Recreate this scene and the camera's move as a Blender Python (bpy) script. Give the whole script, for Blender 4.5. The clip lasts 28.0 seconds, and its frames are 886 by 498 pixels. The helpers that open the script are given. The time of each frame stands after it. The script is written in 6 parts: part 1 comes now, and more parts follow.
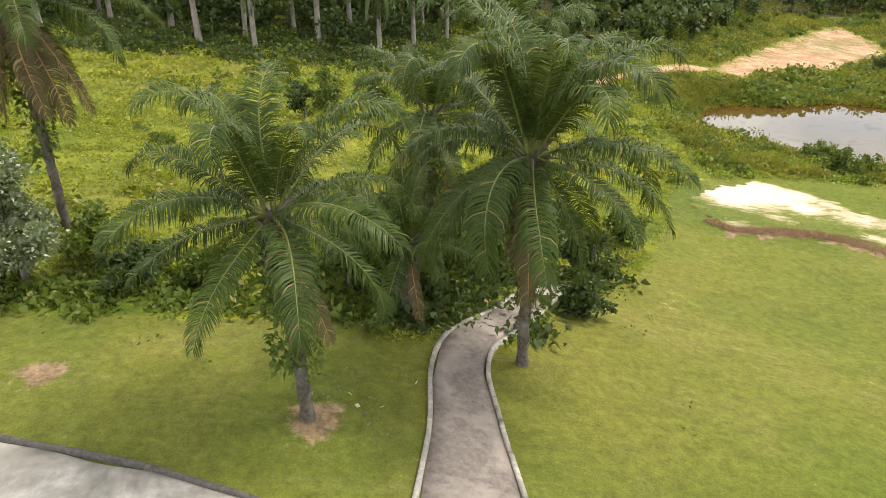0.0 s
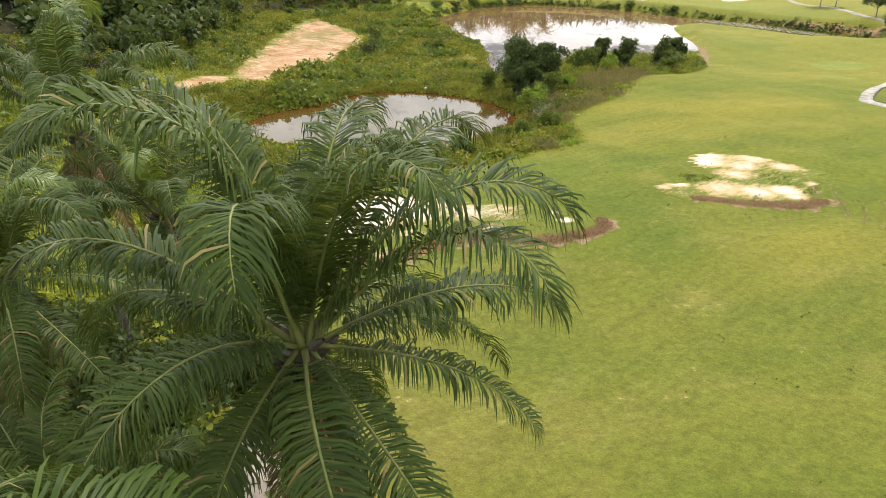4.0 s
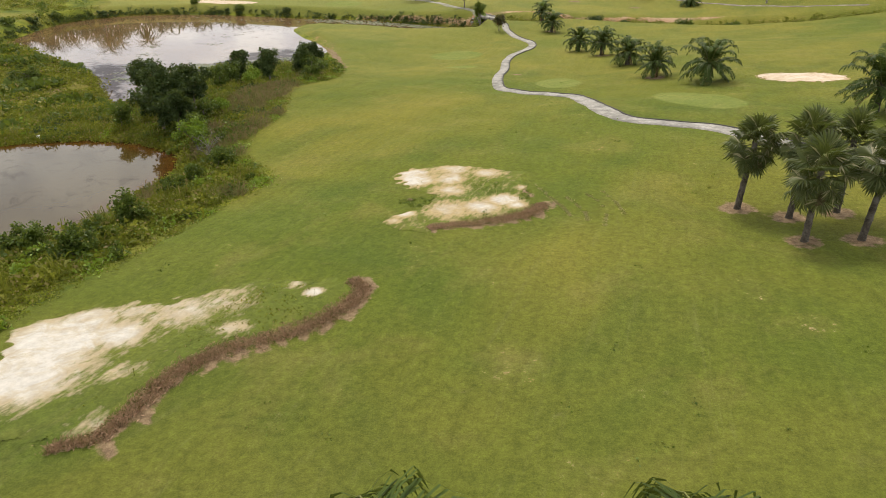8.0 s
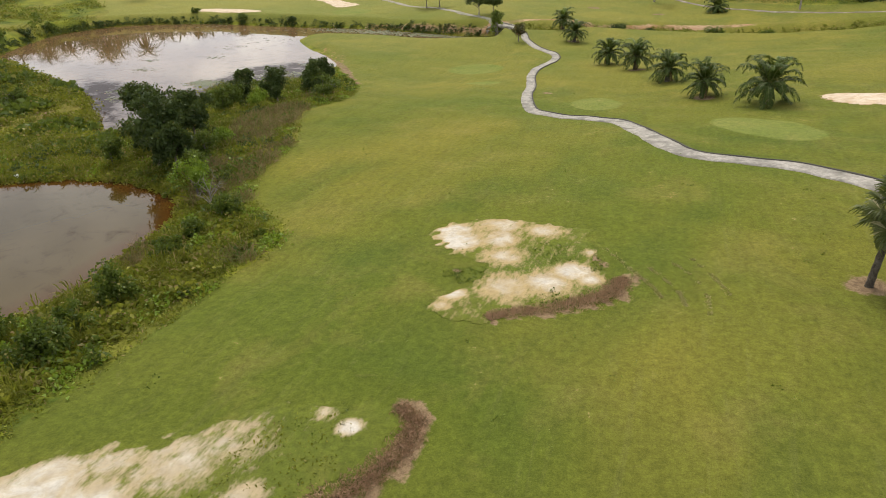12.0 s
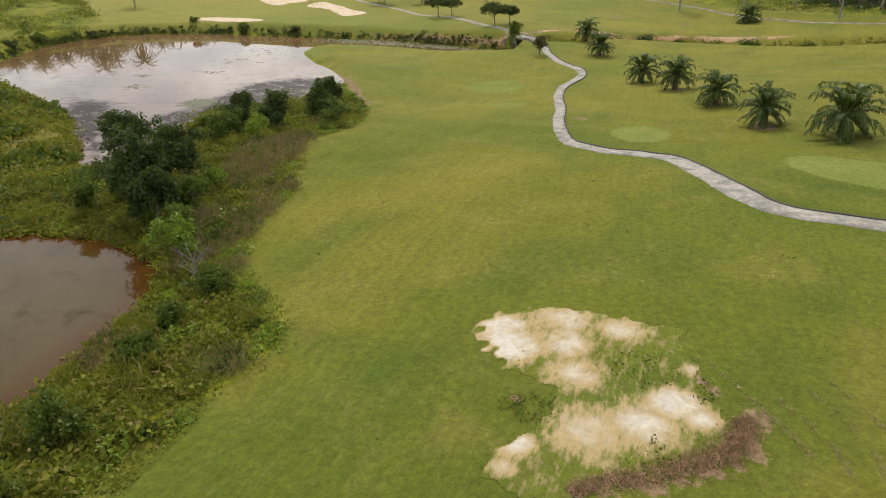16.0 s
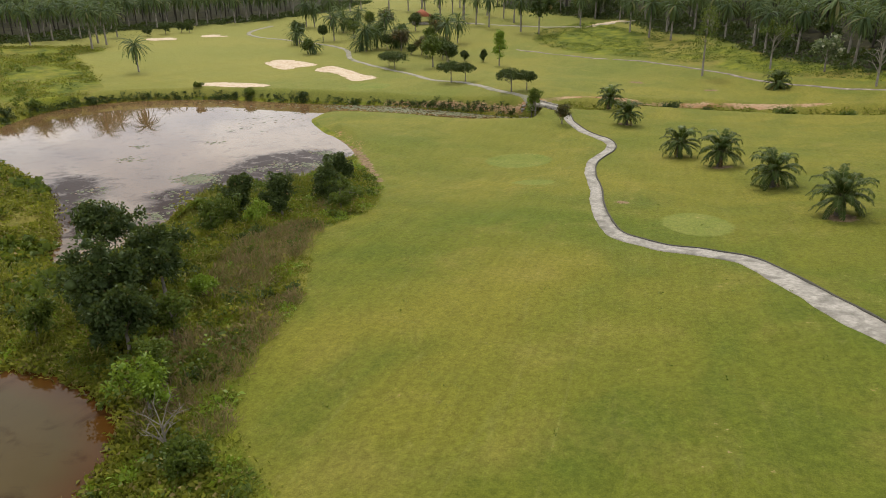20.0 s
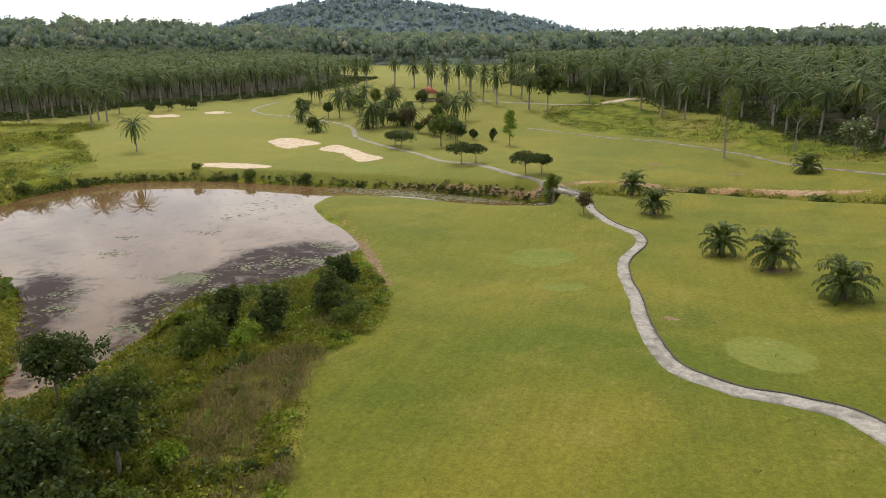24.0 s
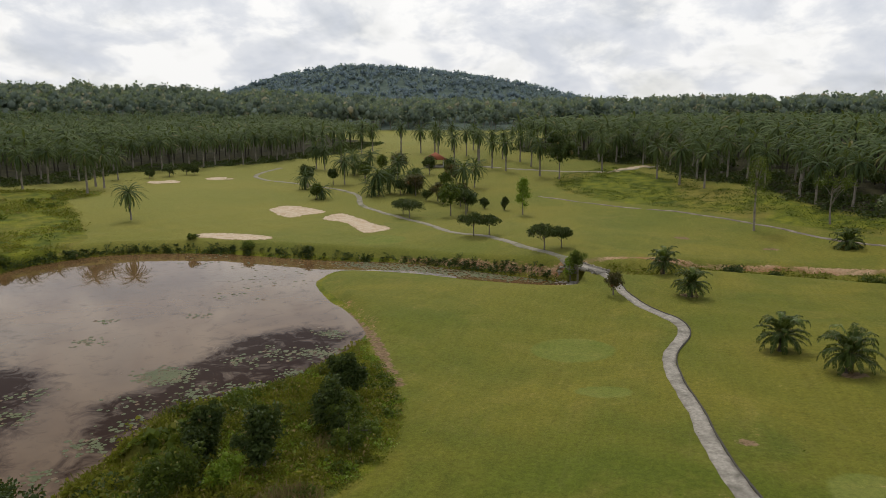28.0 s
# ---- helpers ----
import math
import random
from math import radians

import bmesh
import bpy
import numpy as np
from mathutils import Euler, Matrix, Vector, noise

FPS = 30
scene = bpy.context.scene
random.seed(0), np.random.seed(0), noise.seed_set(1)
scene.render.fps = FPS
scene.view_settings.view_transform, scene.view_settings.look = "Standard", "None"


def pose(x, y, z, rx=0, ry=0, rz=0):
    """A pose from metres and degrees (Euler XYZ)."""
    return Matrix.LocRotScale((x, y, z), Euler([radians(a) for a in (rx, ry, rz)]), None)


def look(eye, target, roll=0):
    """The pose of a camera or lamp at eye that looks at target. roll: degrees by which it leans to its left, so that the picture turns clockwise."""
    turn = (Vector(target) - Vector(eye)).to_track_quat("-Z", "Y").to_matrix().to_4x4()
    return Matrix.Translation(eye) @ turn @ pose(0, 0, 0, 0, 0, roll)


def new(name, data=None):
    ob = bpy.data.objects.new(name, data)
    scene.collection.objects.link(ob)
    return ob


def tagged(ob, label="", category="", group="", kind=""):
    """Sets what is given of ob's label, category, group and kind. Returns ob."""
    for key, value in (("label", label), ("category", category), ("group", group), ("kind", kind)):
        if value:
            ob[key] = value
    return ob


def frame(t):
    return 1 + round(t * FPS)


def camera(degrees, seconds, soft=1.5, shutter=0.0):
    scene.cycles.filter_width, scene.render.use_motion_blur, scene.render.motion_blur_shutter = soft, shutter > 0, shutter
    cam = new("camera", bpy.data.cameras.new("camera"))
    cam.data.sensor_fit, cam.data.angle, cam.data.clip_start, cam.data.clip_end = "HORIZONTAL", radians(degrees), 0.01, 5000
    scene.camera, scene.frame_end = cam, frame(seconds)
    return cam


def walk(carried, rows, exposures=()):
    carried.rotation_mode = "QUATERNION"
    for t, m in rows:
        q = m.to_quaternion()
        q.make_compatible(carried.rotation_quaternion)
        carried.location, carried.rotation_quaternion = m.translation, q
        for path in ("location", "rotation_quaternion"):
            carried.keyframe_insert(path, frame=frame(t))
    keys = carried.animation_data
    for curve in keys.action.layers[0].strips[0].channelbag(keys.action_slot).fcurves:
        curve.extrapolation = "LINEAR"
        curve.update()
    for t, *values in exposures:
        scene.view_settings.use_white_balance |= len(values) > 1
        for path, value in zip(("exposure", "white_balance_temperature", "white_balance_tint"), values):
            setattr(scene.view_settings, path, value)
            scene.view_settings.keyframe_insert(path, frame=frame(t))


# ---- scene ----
cam = camera(66.2, 28.0, soft=0.5)
METRES, EYE, TILT, LEAN, TURN = 71.09, 15.0, -3.3, 1.6, 0.0
EXPOSURES = [(0.0, 0.03), (3.0, 0.0), (4.5, -0.18), (6.5, -0.57), (8.0, -0.72), (12.0, -0.79), (15.0, -0.85), (18.0, -0.89), (21.0, -0.88), (24.0, -0.92), (26.0, -1.28), (28.0, -1.64)]
ROWS = [
    (0.0, 0.0, 0.0, 0.0, 0.74, -22.73, -1.77),
    (0.5, -0.0064, 0.016, 0.0006, -3.51, -22.57, -1.46),
    (1.0, -0.0121, 0.0326, 0.0009, -7.75, -22.41, -1.04),
    (1.5, -0.0168, 0.0488, 0.0022, -11.99, -22.37, -0.76),
    (2.0, -0.0209, 0.0653, 0.003, -16.28, -22.29, -0.45),
    (2.5, -0.0241, 0.0816, 0.0044, -21.63, -22.27, -0.2),
    (3.0, -0.0261, 0.0985, 0.0054, -27.81, -22.3, 0.21),
    (3.5, -0.0268, 0.1155, 0.0066, -34.34, -22.42, 0.63),
    (4.0, -0.0263, 0.133, 0.0076, -40.89, -22.5, 0.94),
    (4.5, -0.0243, 0.1504, 0.0087, -47.38, -22.66, 1.25),
    (6.5, -0.0045, 0.2154, 0.0179, -72.0, -23.62, 2.19),
    (7.0, 0.0038, 0.229, 0.0193, -72.8, -23.63, 2.29),
    (7.5, 0.0146, 0.2407, 0.0208, -72.77, -23.61, 2.35),
    (8.0, 0.0258, 0.2519, 0.0223, -72.77, -23.59, 2.39),
    (8.5, 0.0382, 0.2624, 0.0238, -72.76, -23.57, 2.45),
    (9.0, 0.0513, 0.2723, 0.0255, -72.73, -23.57, 2.51),
    (9.5, 0.0652, 0.2822, 0.0267, -72.76, -23.56, 2.55),
    (10.0, 0.0793, 0.2915, 0.0283, -72.76, -23.55, 2.59),
    (10.5, 0.094, 0.3008, 0.0297, -72.77, -23.53, 2.63),
    (11.0, 0.1089, 0.3099, 0.0311, -72.76, -23.52, 2.66),
    (11.5, 0.1243, 0.3188, 0.0325, -72.73, -23.49, 2.7),
    (12.0, 0.1387, 0.3269, 0.0338, -72.69, -23.46, 2.74),
    (12.5, 0.1542, 0.3356, 0.0353, -72.62, -23.45, 2.75),
    (14.5, 0.2192, 0.3709, 0.0404, -72.42, -23.42, 2.7),
    (15.0, 0.236, 0.3798, 0.0416, -72.44, -23.39, 2.71),
    (15.5, 0.253, 0.3889, 0.0428, -72.44, -23.31, 2.69),
    (16.0, 0.2701, 0.3977, 0.0438, -72.4, -23.22, 2.73),
    (16.5, 0.287, 0.4067, 0.0451, -72.37, -23.1, 2.75),
    (17.0, 0.3044, 0.4158, 0.0463, -72.33, -22.83, 2.76),
    (17.5, 0.3215, 0.4249, 0.0471, -72.28, -22.42, 2.78),
    (18.0, 0.3382, 0.434, 0.0483, -72.25, -21.69, 2.76),
    (18.5, 0.3545, 0.4427, 0.0494, -72.21, -20.92, 2.77),
    (19.0, 0.3703, 0.4514, 0.0506, -72.17, -20.17, 2.77),
    (19.5, 0.3859, 0.46, 0.0524, -72.11, -19.41, 2.76),
    (20.0, 0.4014, 0.4681, 0.0551, -72.05, -18.69, 2.79),
    (20.5, 0.4172, 0.4762, 0.0579, -72.0, -17.93, 2.82),
    (21.0, 0.4329, 0.484, 0.0611, -71.96, -17.19, 2.85),
    (21.5, 0.4489, 0.4918, 0.0646, -71.92, -16.46, 2.86),
    (23.5, 0.5161, 0.5252, 0.0765, -71.88, -13.72, 2.71),
    (24.0, 0.5319, 0.5327, 0.0806, -71.85, -13.06, 2.69),
    (24.5, 0.5477, 0.5409, 0.0836, -71.84, -12.39, 2.67),
    (25.0, 0.5635, 0.549, 0.0863, -71.83, -11.74, 2.65),
    (25.5, 0.5796, 0.5574, 0.0884, -71.8, -11.07, 2.63),
    (26.0, 0.5957, 0.5661, 0.0902, -71.77, -10.42, 2.58),
    (26.5, 0.612, 0.5745, 0.0918, -71.72, -9.78, 2.55),
    (27.0, 0.6281, 0.583, 0.0931, -71.7, -9.15, 2.49),
    (27.5, 0.6442, 0.5915, 0.0942, -71.65, -8.5, 2.47),
    (28.0, 0.6601, 0.6, 0.0955, -71.61, -7.87, 2.47),
]
walk(cam, [(t, pose(0, 0, EYE, TILT, LEAN, TURN) @ pose(METRES * x, METRES * y, METRES * z, 90 + pitch, roll, yaw)) for t, x, y, z, yaw, pitch, roll in ROWS],
     exposures=EXPOSURES)

# ---- sky and sun ----
SUN_EL, SUN_AZ = 58.0, 62.0          # degrees above the horizon; compass turn from +y towards +x
world = bpy.data.worlds.new("sky")
scene.world = world
world.use_nodes = True
wt = world.node_tree
wt.nodes.clear()


def put(tree, kind, **inputs):
    """A node with its inputs set by value or by a socket; names with _ for spaces, iN for a number."""
    nd = tree.nodes.new(kind)
    for key, value in inputs.items():
        sock = nd.inputs[int(key[1:])] if key[0] == "i" and key[1:].isdigit() else nd.inputs[key.replace("_", " ")]
        if isinstance(value, bpy.types.NodeSocket):
            tree.links.new(value, sock)
        else:
            sock.default_value = value
    return nd


def ramp(tree, fac, *stops):
    nd = tree.nodes.new("ShaderNodeValToRGB")
    tree.links.new(fac, nd.inputs[0])
    el = nd.color_ramp.elements
    while len(el) < len(stops):
        el.new(0.5)
    for e, (pos, col) in zip(el, stops):
        e.position = pos
        e.color = (*col, 1) if isinstance(col, tuple) else (col, col, col, 1)
    return nd.outputs[0]


def noisy(tree, vec, scale, detail=3.0, rough=0.55, distort=0.0):
    return put(tree, "ShaderNodeTexNoise", Vector=vec, Scale=scale, Detail=detail, Roughness=rough, Distortion=distort).outputs[0]


def blend(tree, fac, a, b, mode="MIX"):
    nd = tree.nodes.new("ShaderNodeMix")
    nd.data_type, nd.blend_type = "RGBA", mode
    for sock, value in ((nd.inputs[0], fac), (nd.inputs[6], a), (nd.inputs[7], b)):
        if isinstance(value, bpy.types.NodeSocket):
            tree.links.new(value, sock)
        else:
            sock.default_value = (*value, 1) if isinstance(value, tuple) else value
    return nd.outputs[2]


def calc(tree, op, a, b=0.0, clamp=False):
    nd = tree.nodes.new("ShaderNodeMath")
    nd.operation, nd.use_clamp = op, clamp
    for sock, value in ((nd.inputs[0], a), (nd.inputs[1], b)):
        if isinstance(value, bpy.types.NodeSocket):
            tree.links.new(value, sock)
        else:
            sock.default_value = value
    return nd.outputs[0]


sky = put(wt, "ShaderNodeTexSky")
sky.sky_type, sky.sun_disc, sky.dust_density = "NISHITA", False, 1.0
sky.sun_elevation, sky.sun_rotation = radians(SUN_EL), radians(SUN_AZ)
way = put(wt, "ShaderNodeTexCoord").outputs["Generated"]
parts3 = put(wt, "ShaderNodeSeparateXYZ", i0=way)
lift = calc(wt, "ADD", calc(wt, "MAXIMUM", parts3.outputs[2], 0.0), 0.42)
flat = put(wt, "ShaderNodeCombineXYZ", X=calc(wt, "DIVIDE", parts3.outputs[0], lift), Y=calc(wt, "DIVIDE", parts3.outputs[1], lift), Z=0.3)
puffs = noisy(wt, flat.outputs[0], 3.6, 7.0, 0.56, 0.3)
cover = ramp(wt, puffs, (0.30, 0.72), (0.50, 1.0))
shade = noisy(wt, flat.outputs[0], 5.2, 6.0, 0.55, 0.2)
cloud_colour = ramp(wt, shade, (0.34, (1.08, 1.13, 1.23)), (0.46, (1.26, 1.29, 1.35)), (0.56, (1.60, 1.59, 1.57)))
open_sky = put(wt, "ShaderNodeBackground", Color=sky.outputs[0], Strength=0.11)
high = calc(wt, "MAXIMUM", parts3.outputs[2], 0.0)
glow = ramp(wt, high, (0.0, 0.60), (0.10, 0.62), (0.26, 0.68), (0.45, 0.64), (0.80, 0.42))      # the cloud is thinnest and brightest some way up
glow = calc(wt, "MULTIPLY", glow, 3.0)
clouds = put(wt, "ShaderNodeBackground", Color=cloud_colour, Strength=glow)
both = put(wt, "ShaderNodeMixShader", i0=cover, i1=open_sky.outputs[0], i2=clouds.outputs[0])
put(wt, "ShaderNodeOutputWorld", Surface=both.outputs[0])

sun_data = bpy.data.lights.new("sun", "SUN")
sun_data.energy, sun_data.angle, sun_data.color = 5.0, radians(14), (1.0, 0.94, 0.82)
sun = new("sun", sun_data)
_a, _e = radians(SUN_AZ), radians(SUN_EL)
sun.matrix_world = look((300 * math.sin(_a) * math.cos(_e), 300 * math.cos(_a) * math.cos(_e), 300 * math.sin(_e)), (0, 0, 0))


# ---- materials ----
def shell(name, rough=0.8, spec=0.3):
    m = bpy.data.materials.new(name)
    m.use_nodes = True
    t = m.node_tree
    b = t.nodes["Principled BSDF"]
    b.inputs["Roughness"].default_value = rough
    b.inputs["Specular IOR Level"].default_value = spec
    return m, t, b


def attribute(t, name):
    nd = t.nodes.new("ShaderNodeAttribute")
    nd.attribute_name = name
    return nd.outputs["Fac"]


def relief(t, b, height, strength, distance):
    nd = put(t, "ShaderNodeBump", Height=height, Strength=strength, Distance=distance)
    t.links.new(nd.outputs[0], b.inputs["Normal"])


def leafy(name, dark, light, dry=(0.25, 0.19, 0.06), dry_share=0.06, rough=0.5, through_light=0.28, spec=0.35):
    """Foliage: colour varies leaf by leaf and plant by plant, and light passes through."""
    m, t, b = shell(name, rough, spec)
    isl = put(t, "ShaderNodeNewGeometry").outputs["Random Per Island"]
    rnd = put(t, "ShaderNodeObjectInfo").outputs["Random"]
    pos = put(t, "ShaderNodeTexCoord").outputs["Object"]
    n = calc(t, "ADD", calc(t, "MULTIPLY", noisy(t, pos, 0.9, 3.0), 0.45), calc(t, "MULTIPLY", ramp(t, noisy(t, pos, 0.16, 4.0), (0.38, 0.0), (0.62, 1.0)), 0.55))
    f = calc(t, "ADD", calc(t, "MULTIPLY", isl, 0.48), calc(t, "MULTIPLY", n, 0.58), True)
    col = blend(t, f, dark, light)
    col = blend(t, calc(t, "MULTIPLY", rnd, 0.32), col, dark)
    col = blend(t, calc(t, "GREATER_THAN", isl, 1.0 - dry_share), col, dry)
    t.links.new(col, b.inputs["Base Color"])
    tr = put(t, "ShaderNodeBsdfTranslucent", Color=blend(t, 0.5, col, (0.30, 0.36, 0.04)))
    mix = put(t, "ShaderNodeMixShader", i0=through_light, i1=b.outputs[0], i2=tr.outputs[0])
    t.links.new(mix.outputs[0], t.nodes["Material Output"].inputs[0])
    return m


def grained(name, a, b2, scale, rough=0.85, bump=0.3, depth=0.02, c=None, scale2=0.3, spec=0.25):
    """A solid surface with grain of one size and stains of another."""
    m, t, b = shell(name, rough, spec)
    pos = put(t, "ShaderNodeTexCoord").outputs["Object"]
    n = noisy(t, pos, scale, 6.0, 0.65)
    col = ramp(t, n, (0.3, a), (0.7, b2))
    if c:
        col = blend(t, ramp(t, noisy(t, pos, scale2, 4.0, 0.6, 0.5), (0.45, 0.0), (0.7, 1.0)), col, c)
    rnd = put(t, "ShaderNodeObjectInfo").outputs["Random"]
    col = blend(t, calc(t, "MULTIPLY", rnd, 0.25), col, a)
    t.links.new(col, b.inputs["Base Color"])
    relief(t, b, n, bump, depth)
    return m


def turf_colour(t, pos, mid):
    """Mown grass: broad soft swathes of green and olive, thin straw flecks."""
    wide = noisy(t, pos, 0.034, 3.0, 0.5, 0.6)
    turf = blend(t, ramp(t, wide, (0.36, 0.0), (0.64, 1.0)), (0.084, 0.105, 0.010), (0.148, 0.137, 0.018))
    turf = blend(t, ramp(t, noisy(t, pos, 0.085, 4.0, 0.55, 0.9), (0.46, 0.0), (0.72, 0.62)), turf, (0.058, 0.086, 0.010))
    turf = blend(t, ramp(t, noisy(t, pos, 0.15, 5.0, 0.6, 0.5), (0.54, 0.0), (0.74, 0.50)), turf, (0.186, 0.156, 0.034))
    turf = blend(t, ramp(t, mid, (0.56, 0.0), (0.76, 0.26)), turf, (0.200, 0.168, 0.040))
    turf = blend(t, ramp(t, noisy(t, pos, 0.9, 7.0, 0.75, 0.8), (0.62, 0.0), (0.80, 0.42)), turf, (0.240, 0.200, 0.080))
    lines = put(t, "ShaderNodeMapping", Vector=pos, Scale=(0.10, 1.1, 1.0), Rotation=(0, 0, -0.25)).outputs[0]
    turf = blend(t, ramp(t, noisy(t, lines, 0.7, 6.0, 0.75, 1.6), (0.56, 0.0), (0.76, 0.24)), turf, (0.205, 0.190, 0.066))
    turf = blend(t, 1.0, turf, ramp(t, noisy(t, lines, 1.2, 5.0, 0.65, 0.5), (0.30, 0.92), (0.50, 1.0), (0.72, 1.07)), "MULTIPLY")
    turf = blend(t, 1.0, turf, ramp(t, noisy(t, pos, 6.0, 6.0, 0.85, 0.3), (0.28, 0.70), (0.50, 1.0), (0.72, 1.26)), "MULTIPLY")
    east = put(t, "ShaderNodeSeparateXYZ", i0=pos).outputs[0]
    turf = blend(t, 1.0, turf, ramp(t, calc(t, "MULTIPLY", east, 0.02, True), (0.1, (0.93, 0.93, 1.30)), (1.0, (1.0, 1.0, 1.0))), "MULTIPLY")
    # drier, paler turf far off; haze and northern sunlight painted into it too
    dry = calc(t, "MULTIPLY", calc(t, "SUBTRACT", east, 75.0), 0.009, True)
    north = put(t, "ShaderNodeSeparateXYZ", i0=pos).outputs[1]
    dry = calc(t, "MULTIPLY", dry, calc(t, "ADD", 0.22, calc(t, "MULTIPLY", north, 0.0055, True)))
    return blend(t, calc(t, "MULTIPLY", dry, 0.55), turf, (0.238, 0.226, 0.064))


def ground_material():
    m, t, b = shell("turf_and_meadow", 0.95, 0.12)
    pos = put(t, "ShaderNodeNewGeometry").outputs["Position"]
    wide, mid, fine, tiny = noisy(t, pos, 0.045, 4.0, 0.55, 0.4), noisy(t, pos, 0.30, 5.0, 0.6, 0.3), noisy(t, pos, 2.6, 6.0, 0.7), noisy(t, pos, 17.0, 4.0, 0.7)
    turf = turf_colour(t, pos, mid)
    meadow = blend(t, ramp(t, mid, (0.35, 0.0), (0.65, 1.0)), (0.055, 0.078, 0.009), (0.165, 0.172, 0.016))
    meadow = blend(t, ramp(t, wide, (0.5, 0.0), (0.66, 0.7)), meadow, (0.20, 0.165, 0.04))
    clay = blend(t, ramp(t, noisy(t, pos, 0.22, 6.0, 0.65, 1.2), (0.36, 0.0), (0.62, 1.0)), (0.250, 0.125, 0.058), (0.380, 0.262, 0.165))
    clay = blend(t, ramp(t, noisy(t, pos, 0.55, 6.0, 0.7, 0.8), (0.55, 0.0), (0.70, 0.7)), clay, (0.170, 0.085, 0.042))
    clay = blend(t, ramp(t, noisy(t, pos, 0.10, 6.0, 0.75, 1.4), (0.50, 0.0), (0.64, 0.85)), clay, (0.13, 0.125, 0.035))
    # palm litter taken near black: shade under the crowns put in its colour
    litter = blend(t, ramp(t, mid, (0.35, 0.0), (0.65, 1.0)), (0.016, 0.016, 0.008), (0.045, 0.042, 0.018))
    # woods floor matches the far crowns, their painted haze included
    woods = blend(t, ramp(t, noisy(t, pos, 0.05, 6.0, 0.7), (0.35, 0.0), (0.65, 1.0)), (0.060, 0.088, 0.076), (0.108, 0.142, 0.120))

    def zone(name, wobble=0.5):
        a = attribute(t, name)
        a = calc(t, "ADD", a, calc(t, "MULTIPLY", calc(t, "SUBTRACT", calc(t, "ADD", calc(t, "MULTIPLY", fine, 0.6), calc(t, "MULTIPLY", mid, 0.4)), 0.5), wobble * 2))
        return ramp(t, a, (0.38, 0.0), (0.62, 1.0))

    pale = blend(t, ramp(t, mid, (0.3, 0.0), (0.7, 1.0)), (0.120, 0.148, 0.026), (0.168, 0.176, 0.040))
    dirt = blend(t, ramp(t, fine, (0.3, 0.0), (0.7, 1.0)), (0.125, 0.080, 0.046), (0.235, 0.165, 0.095))
    col = turf
    col = blend(t, zone("tee", 0.12), col, pale)
    col = blend(t, zone("meadow"), col, meadow)
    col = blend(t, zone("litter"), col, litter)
    col = blend(t, zone("woods", 0.2), col, woods)
    col = blend(t, zone("clay", 1.5), col, clay)
    col = blend(t, zone("bare", 1.0), col, dirt)
    grain = calc(t, "ADD", calc(t, "MULTIPLY", fine, 0.75), calc(t, "MULTIPLY", tiny, 0.55))
    col = blend(t, 1.0, col, ramp(t, grain, (0.40, 0.60), (0.65, 1.0), (0.9, 1.40)), "MULTIPLY")
    t.links.new(col, b.inputs["Base Color"])
    relief(t, b, calc(t, "ADD", fine, calc(t, "MULTIPLY", tiny, 0.6)), 0.7, 0.10)
    return m


def water_material(name, deep, silt, ripple, gloss=0.5, weed=(0.018, 0.008, 0.006)):
    m, t, b = shell(name, 0.03, 0.5)
    b.inputs["IOR"].default_value = 1.33
    pos = put(t, "ShaderNodeNewGeometry").outputs["Position"]
    col = blend(t, ramp(t, noisy(t, pos, 0.05, 4.0, 0.6, 0.6), (0.40, 0.0), (0.62, 1.0)), deep, silt)
    shoal = calc(t, "ADD", attribute(t, "shallow"), calc(t, "MULTIPLY", calc(t, "SUBTRACT", noisy(t, pos, 0.5, 4.0), 0.5), 0.5))
    col = blend(t, ramp(t, shoal, (0.25, 0.0), (1.0, 0.9)), col, (0.060, 0.022, 0.004))
    beds = calc(t, "ADD", attribute(t, "weed"), calc(t, "MULTIPLY", calc(t, "SUBTRACT", noisy(t, pos, 0.42, 8.0, 0.72, 0.8), 0.5), 3.0))
    bed = ramp(t, beds, (0.10, 0.0), (0.95, 0.94))
    t.links.new(blend(t, bed, col, weed), b.inputs["Base Color"])
    t.links.new(calc(t, "MULTIPLY", calc(t, "SUBTRACT", 1.0, calc(t, "MULTIPLY", bed, 0.98)), gloss), b.inputs["Specular IOR Level"])
    t.links.new(calc(t, "ADD", 0.03, calc(t, "MULTIPLY", bed, 0.12)), b.inputs["Roughness"])
    relief(t, b, noisy(t, pos, 1.1, 3.0), ripple, 0.02)
    return m


